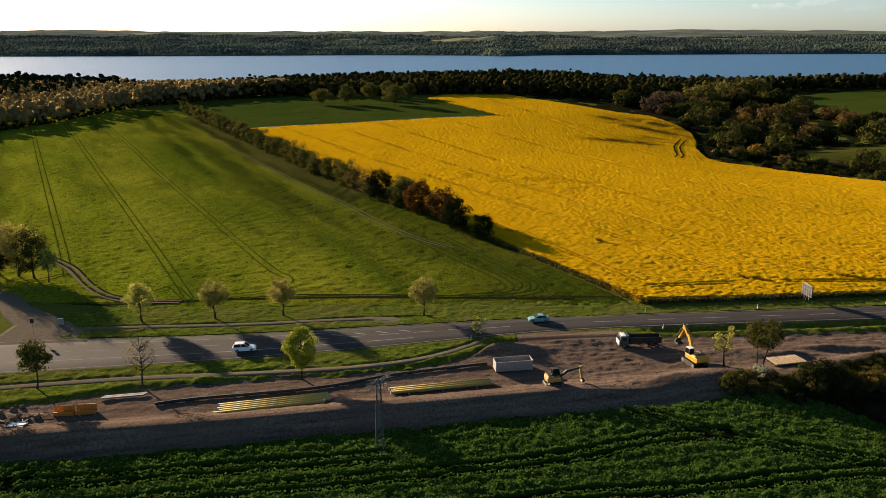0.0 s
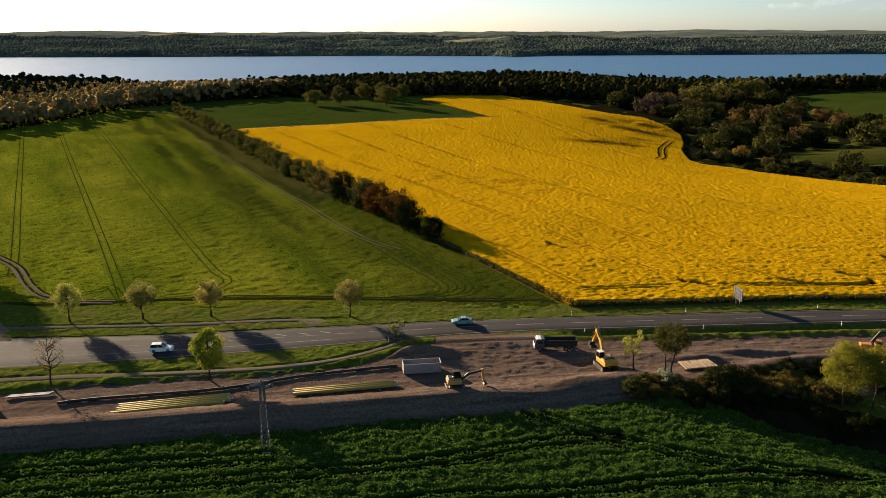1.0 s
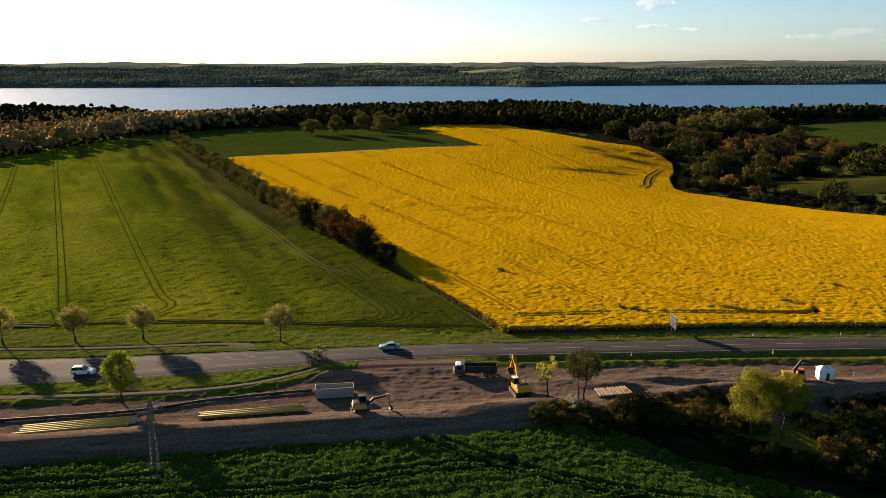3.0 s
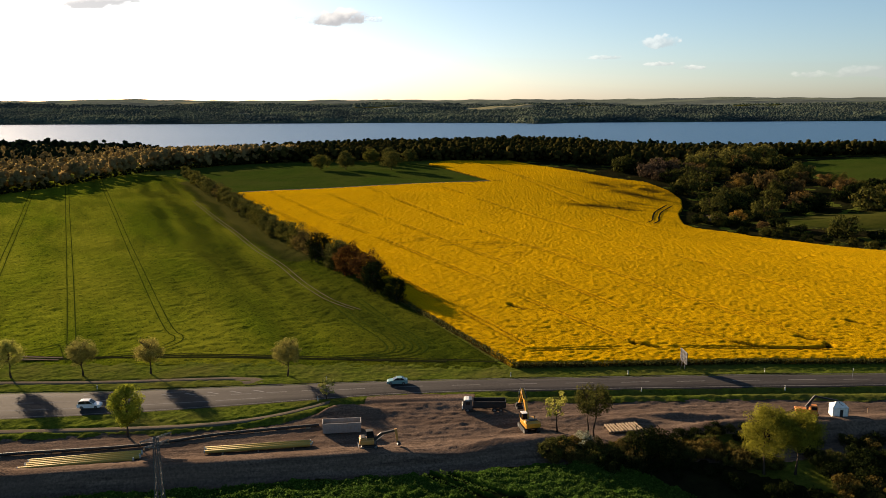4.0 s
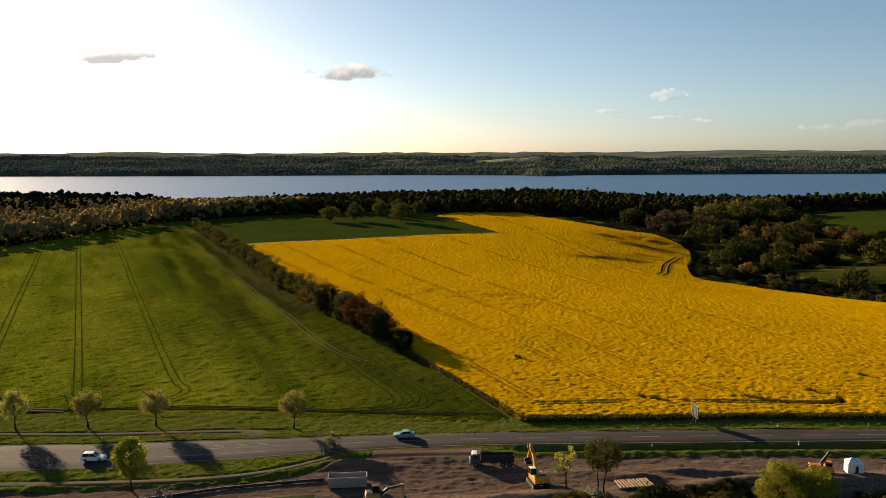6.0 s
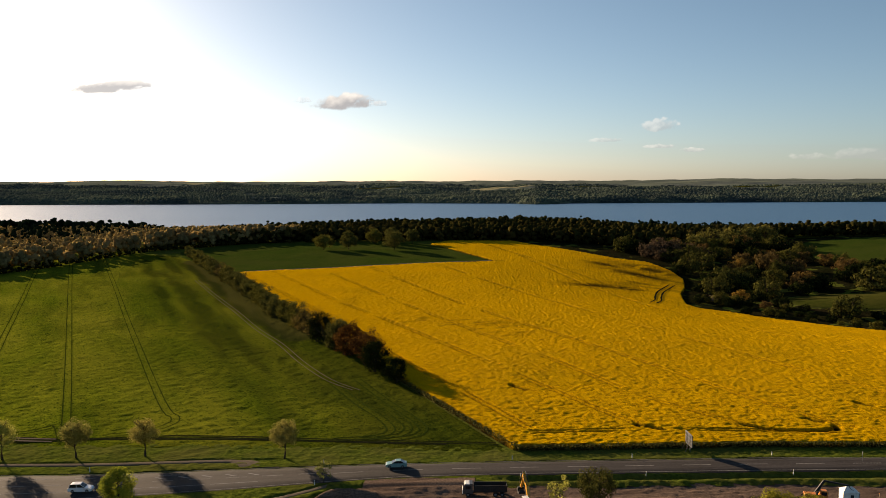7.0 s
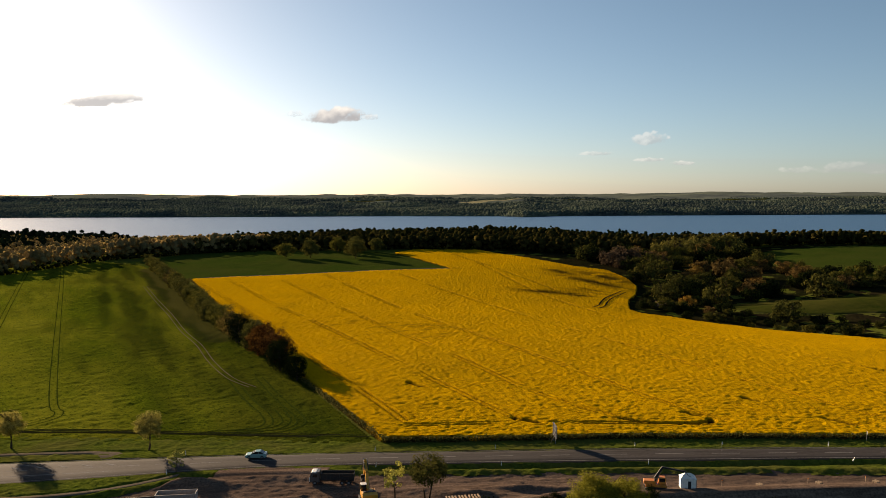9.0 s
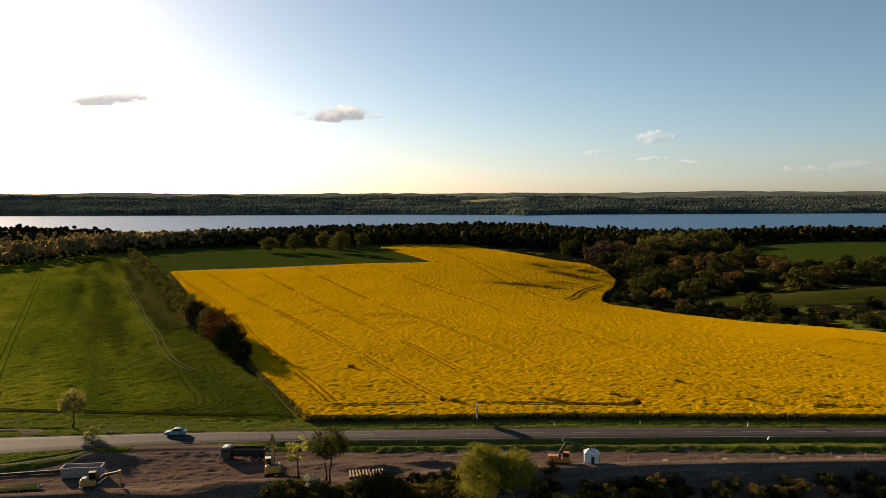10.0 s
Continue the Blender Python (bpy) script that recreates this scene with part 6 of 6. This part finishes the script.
road_sign("road_sign", 118.5, 171.5, 2.2, 0.6, 0.6, 60, "small pale road sign on a steel pole", M_WHITE)
road_sign("road_sign", 152.5, 180.2, 2.4, 0.9, 0.6, 75, "small pale direction sign by the rape field", M_PIPEEND)
road_sign("road_sign", -83.5, 154.6, 3.6, 0.7, 0.9, 20, "dark road sign on a tall pole at the junction", M_BLACK)
cb = thing("switch_cabinet", place(-80.7, 160.6, 0, 12, ground_height), "pale grey electric cabinet in the verge", "cabinet")
part("housing", box(B(), (1.1, 0.5, 1.35), (0, 0, 0.7), bevel=0.03), M_CONCRETE, cb)
part("door", box(B(), (0.5, 0.03, 1.1), (-0.26, -0.26, 0.72), bevel=0.01), M_CONCRETE, cb)
part("door", box(B(), (0.5, 0.03, 1.1), (0.26, -0.26, 0.72), bevel=0.01), M_CONCRETE, cb)
part("lid", box(B(), (1.2, 0.6, 0.08), (0, 0, 1.41), bevel=0.02), M_STEEL, cb)

bb = thing("billboard", place(83.6, 176.4, 0, 276, ground_height), "billboard on posts seen with its bare frame", "billboard")
part("panel", box(B(), (4.2, 0.08, 2.7), (0, 0, 2.75), bevel=0.02), M_CABGREY, bb, "dark grey weathered panel")
for i in range(5):
    part("upright", box(B(), (0.1, 0.1, 4.0 if i in (1, 3) else 2.7), (-1.9 + 0.95 * i, -0.1, 2.05 if i in (1, 3) else 2.75)), M_STEEL, bb)
for z in (1.5, 2.3, 3.1, 4.0):
    part("batten", box(B(), (4.2, 0.06, 0.1), (0, -0.17, z)), M_STEEL, bb)
for x in (-1, 1):
    part("prop", rod(B(), (x, -1.4, -0.2), (x, -0.1, 2.6), 0.06), M_DARKWOOD, bb)


def car(name, x, y, turn, color, words, estate=False):
    """A passenger car, nose along +x."""
    ob = thing(name, pose(x, y, 0.15, 0, 0, turn), words, "car", "cars on the road")
    L = 2.2
    prof = [(-L, 0.35), (-L, 0.85), (-L + 0.1, 1.0), (0.75, 1.0), (1.9, 0.82), (L, 0.62), (L, 0.3), (1.85, 0.22), (-1.9, 0.22)]
    body = part("body", slab(B(), prof, 1.74), color, ob)
    rear = -2.05 if estate else -1.75
    roof = 1.62 if estate else 1.47
    bm = slab(B(), [(rear, 1.0), (rear + (0.25 if estate else 0.65), roof - 0.05), (rear + 0.85, roof), (0.1, roof - 0.02), (0.95, 1.0)], 1.5)
    part("window_band", bm, M_GLASS, ob, "dark tinted windows")
    part("roof", slab(B(), [(rear + (0.3 if estate else 0.7), roof - 0.04), (rear + 0.85, roof + 0.02), (0.08, roof), (0.16, roof - 0.06)], 1.42), color, ob)
    for s in (-1, 1):
        for px, qx in ((0.92, 0.1), (rear + 0.06, rear + (0.28 if estate else 0.68)), (-0.55, -0.6)):
            part("pillar", rod(B(), (px, s * 0.745, 1.0), (qx, s * 0.72, roof - 0.03), 0.04), color, ob)
        part("headlight", box(B(), (0.12, 0.34, 0.14), (2.12, s * 0.64, 0.68), bevel=0.03), M_PALEGLASS, body)
        part("tail_light", box(B(), (0.06, 0.3, 0.2), (-2.19, s * 0.66, 0.8), bevel=0.02), M_RED, body)
        part("wing_mirror", box(B(), (0.14, 0.18, 0.12), (0.75, s * 0.92, 1.03), bevel=0.03), M_BLACK, body)
        for px in (-1.32, 1.38):
            wheel(ob, px, s * 0.78, 0.32, 0.22)
    part("rear_plate", box(B(), (0.02, 0.5, 0.11), (-2.21, 0, 0.55)), M_WHITE, body)
    return ob


car("hatchback_car", 20.4, 162.7, 186, paint("teal_car_paint", (0.16, 0.30, 0.30), 0.25, amount=0.1), "pale teal hatchback driving on the road")
car("estate_car", -38.5, 146.2, 8, paint("white_car_paint", (0.75, 0.76, 0.78), 0.25, amount=0.1), "white estate car driving on the road", True)

# ---- clouds low over the horizon ----
# Clouds emit their own light; their sunlit and grey parts are painted.
M_CLOUD, nt, b = node_material("thin_cloud")
nt.nodes.remove(b)
mixer, clear, shine = nt.nodes.new("ShaderNodeMixShader"), nt.nodes.new("ShaderNodeBsdfTransparent"), nt.nodes.new("ShaderNodeEmission")
link(nt, ramp(nt, attribute(nt, "lit"), ((0.0, (0.20, 0.205, 0.215)), (1.0, (0.42, 0.41, 0.39)))), shine.inputs["Color"])
link(nt, attribute(nt, "cover"), mixer.inputs[0])
link(nt, clear.outputs[0], mixer.inputs[1])
link(nt, shine.outputs[0], mixer.inputs[2])
link(nt, mixer.outputs[0], nt.nodes["Material Output"].inputs["Surface"])


def cloud(x, z, width, tall, seed, density=0.6, lean=0.0, tone=0.25, y=4700):
    """A far cloud: a thin backdrop sheet, ragged above and flat below, that fades out; lean shifts its top sideways."""
    u, w = np.meshgrid(np.linspace(-1, 1, 110), np.linspace(-1, 1, 44))
    n = fbm(u * 5.0 + 97 * seed, w * 5.0 * (tall / width) ** 0.5 + 31 * seed, 1.5, 5)
    e = u - lean * (w + 0.3)
    dome = 1 - np.abs(e / 0.86) ** 1.6 - np.where(w > 0, (w / 0.72) ** 2, (w / 0.3) ** 2)
    cover = density * smooth(0.1, 0.6, dome * 0.95 + n * 1.25) * smooth(1.0, 0.85, np.maximum(np.abs(u), np.abs(w)))
    # Painted lighting: brighter towards the top and the sun's side.
    lit = np.clip(tone + w * 1.1 - e * 0.35 + n * 1.4, 0, 1)
    v = np.stack((u * width * 0.62 + x, 0 * u + y, w * tall * 0.75 + z), -1).reshape(-1, 3)
    ob = mesh_object("cloud", v, grid_faces(44, 110), M_CLOUD, attributes=(("cover", cover.ravel()), ("lit", lit.ravel())))
    ob.visible_shadow = False
    return tagged(ob, "small grey-white cloud low in the evening sky", "cloud", "clouds", "structure")


cloud(-2260, 606, 640, 110, 21, 0.9, 0.3, -0.2)
cloud(-2600, 715, 220, 40, 2, 0.35)
cloud(-850, 508, 440, 150, 3, 1.0, 0.3, 0.1)
cloud(-1060, 530, 120, 60, 13, 0.35)
cloud(-600, 508, 110, 45, 4, 0.35)
cloud(990, 366, 230, 110, 5, 0.4)
cloud(995, 258, 190, 36, 6, 0.4)
cloud(699, 294, 210, 40, 7, 0.35)
cloud(1175, 236, 170, 38, 12, 0.4)
cloud(2200, 200, 560, 110, 8, 0.28, 0.0, -0.2)
cloud(1830, 195, 240, 60, 9, 0.22)
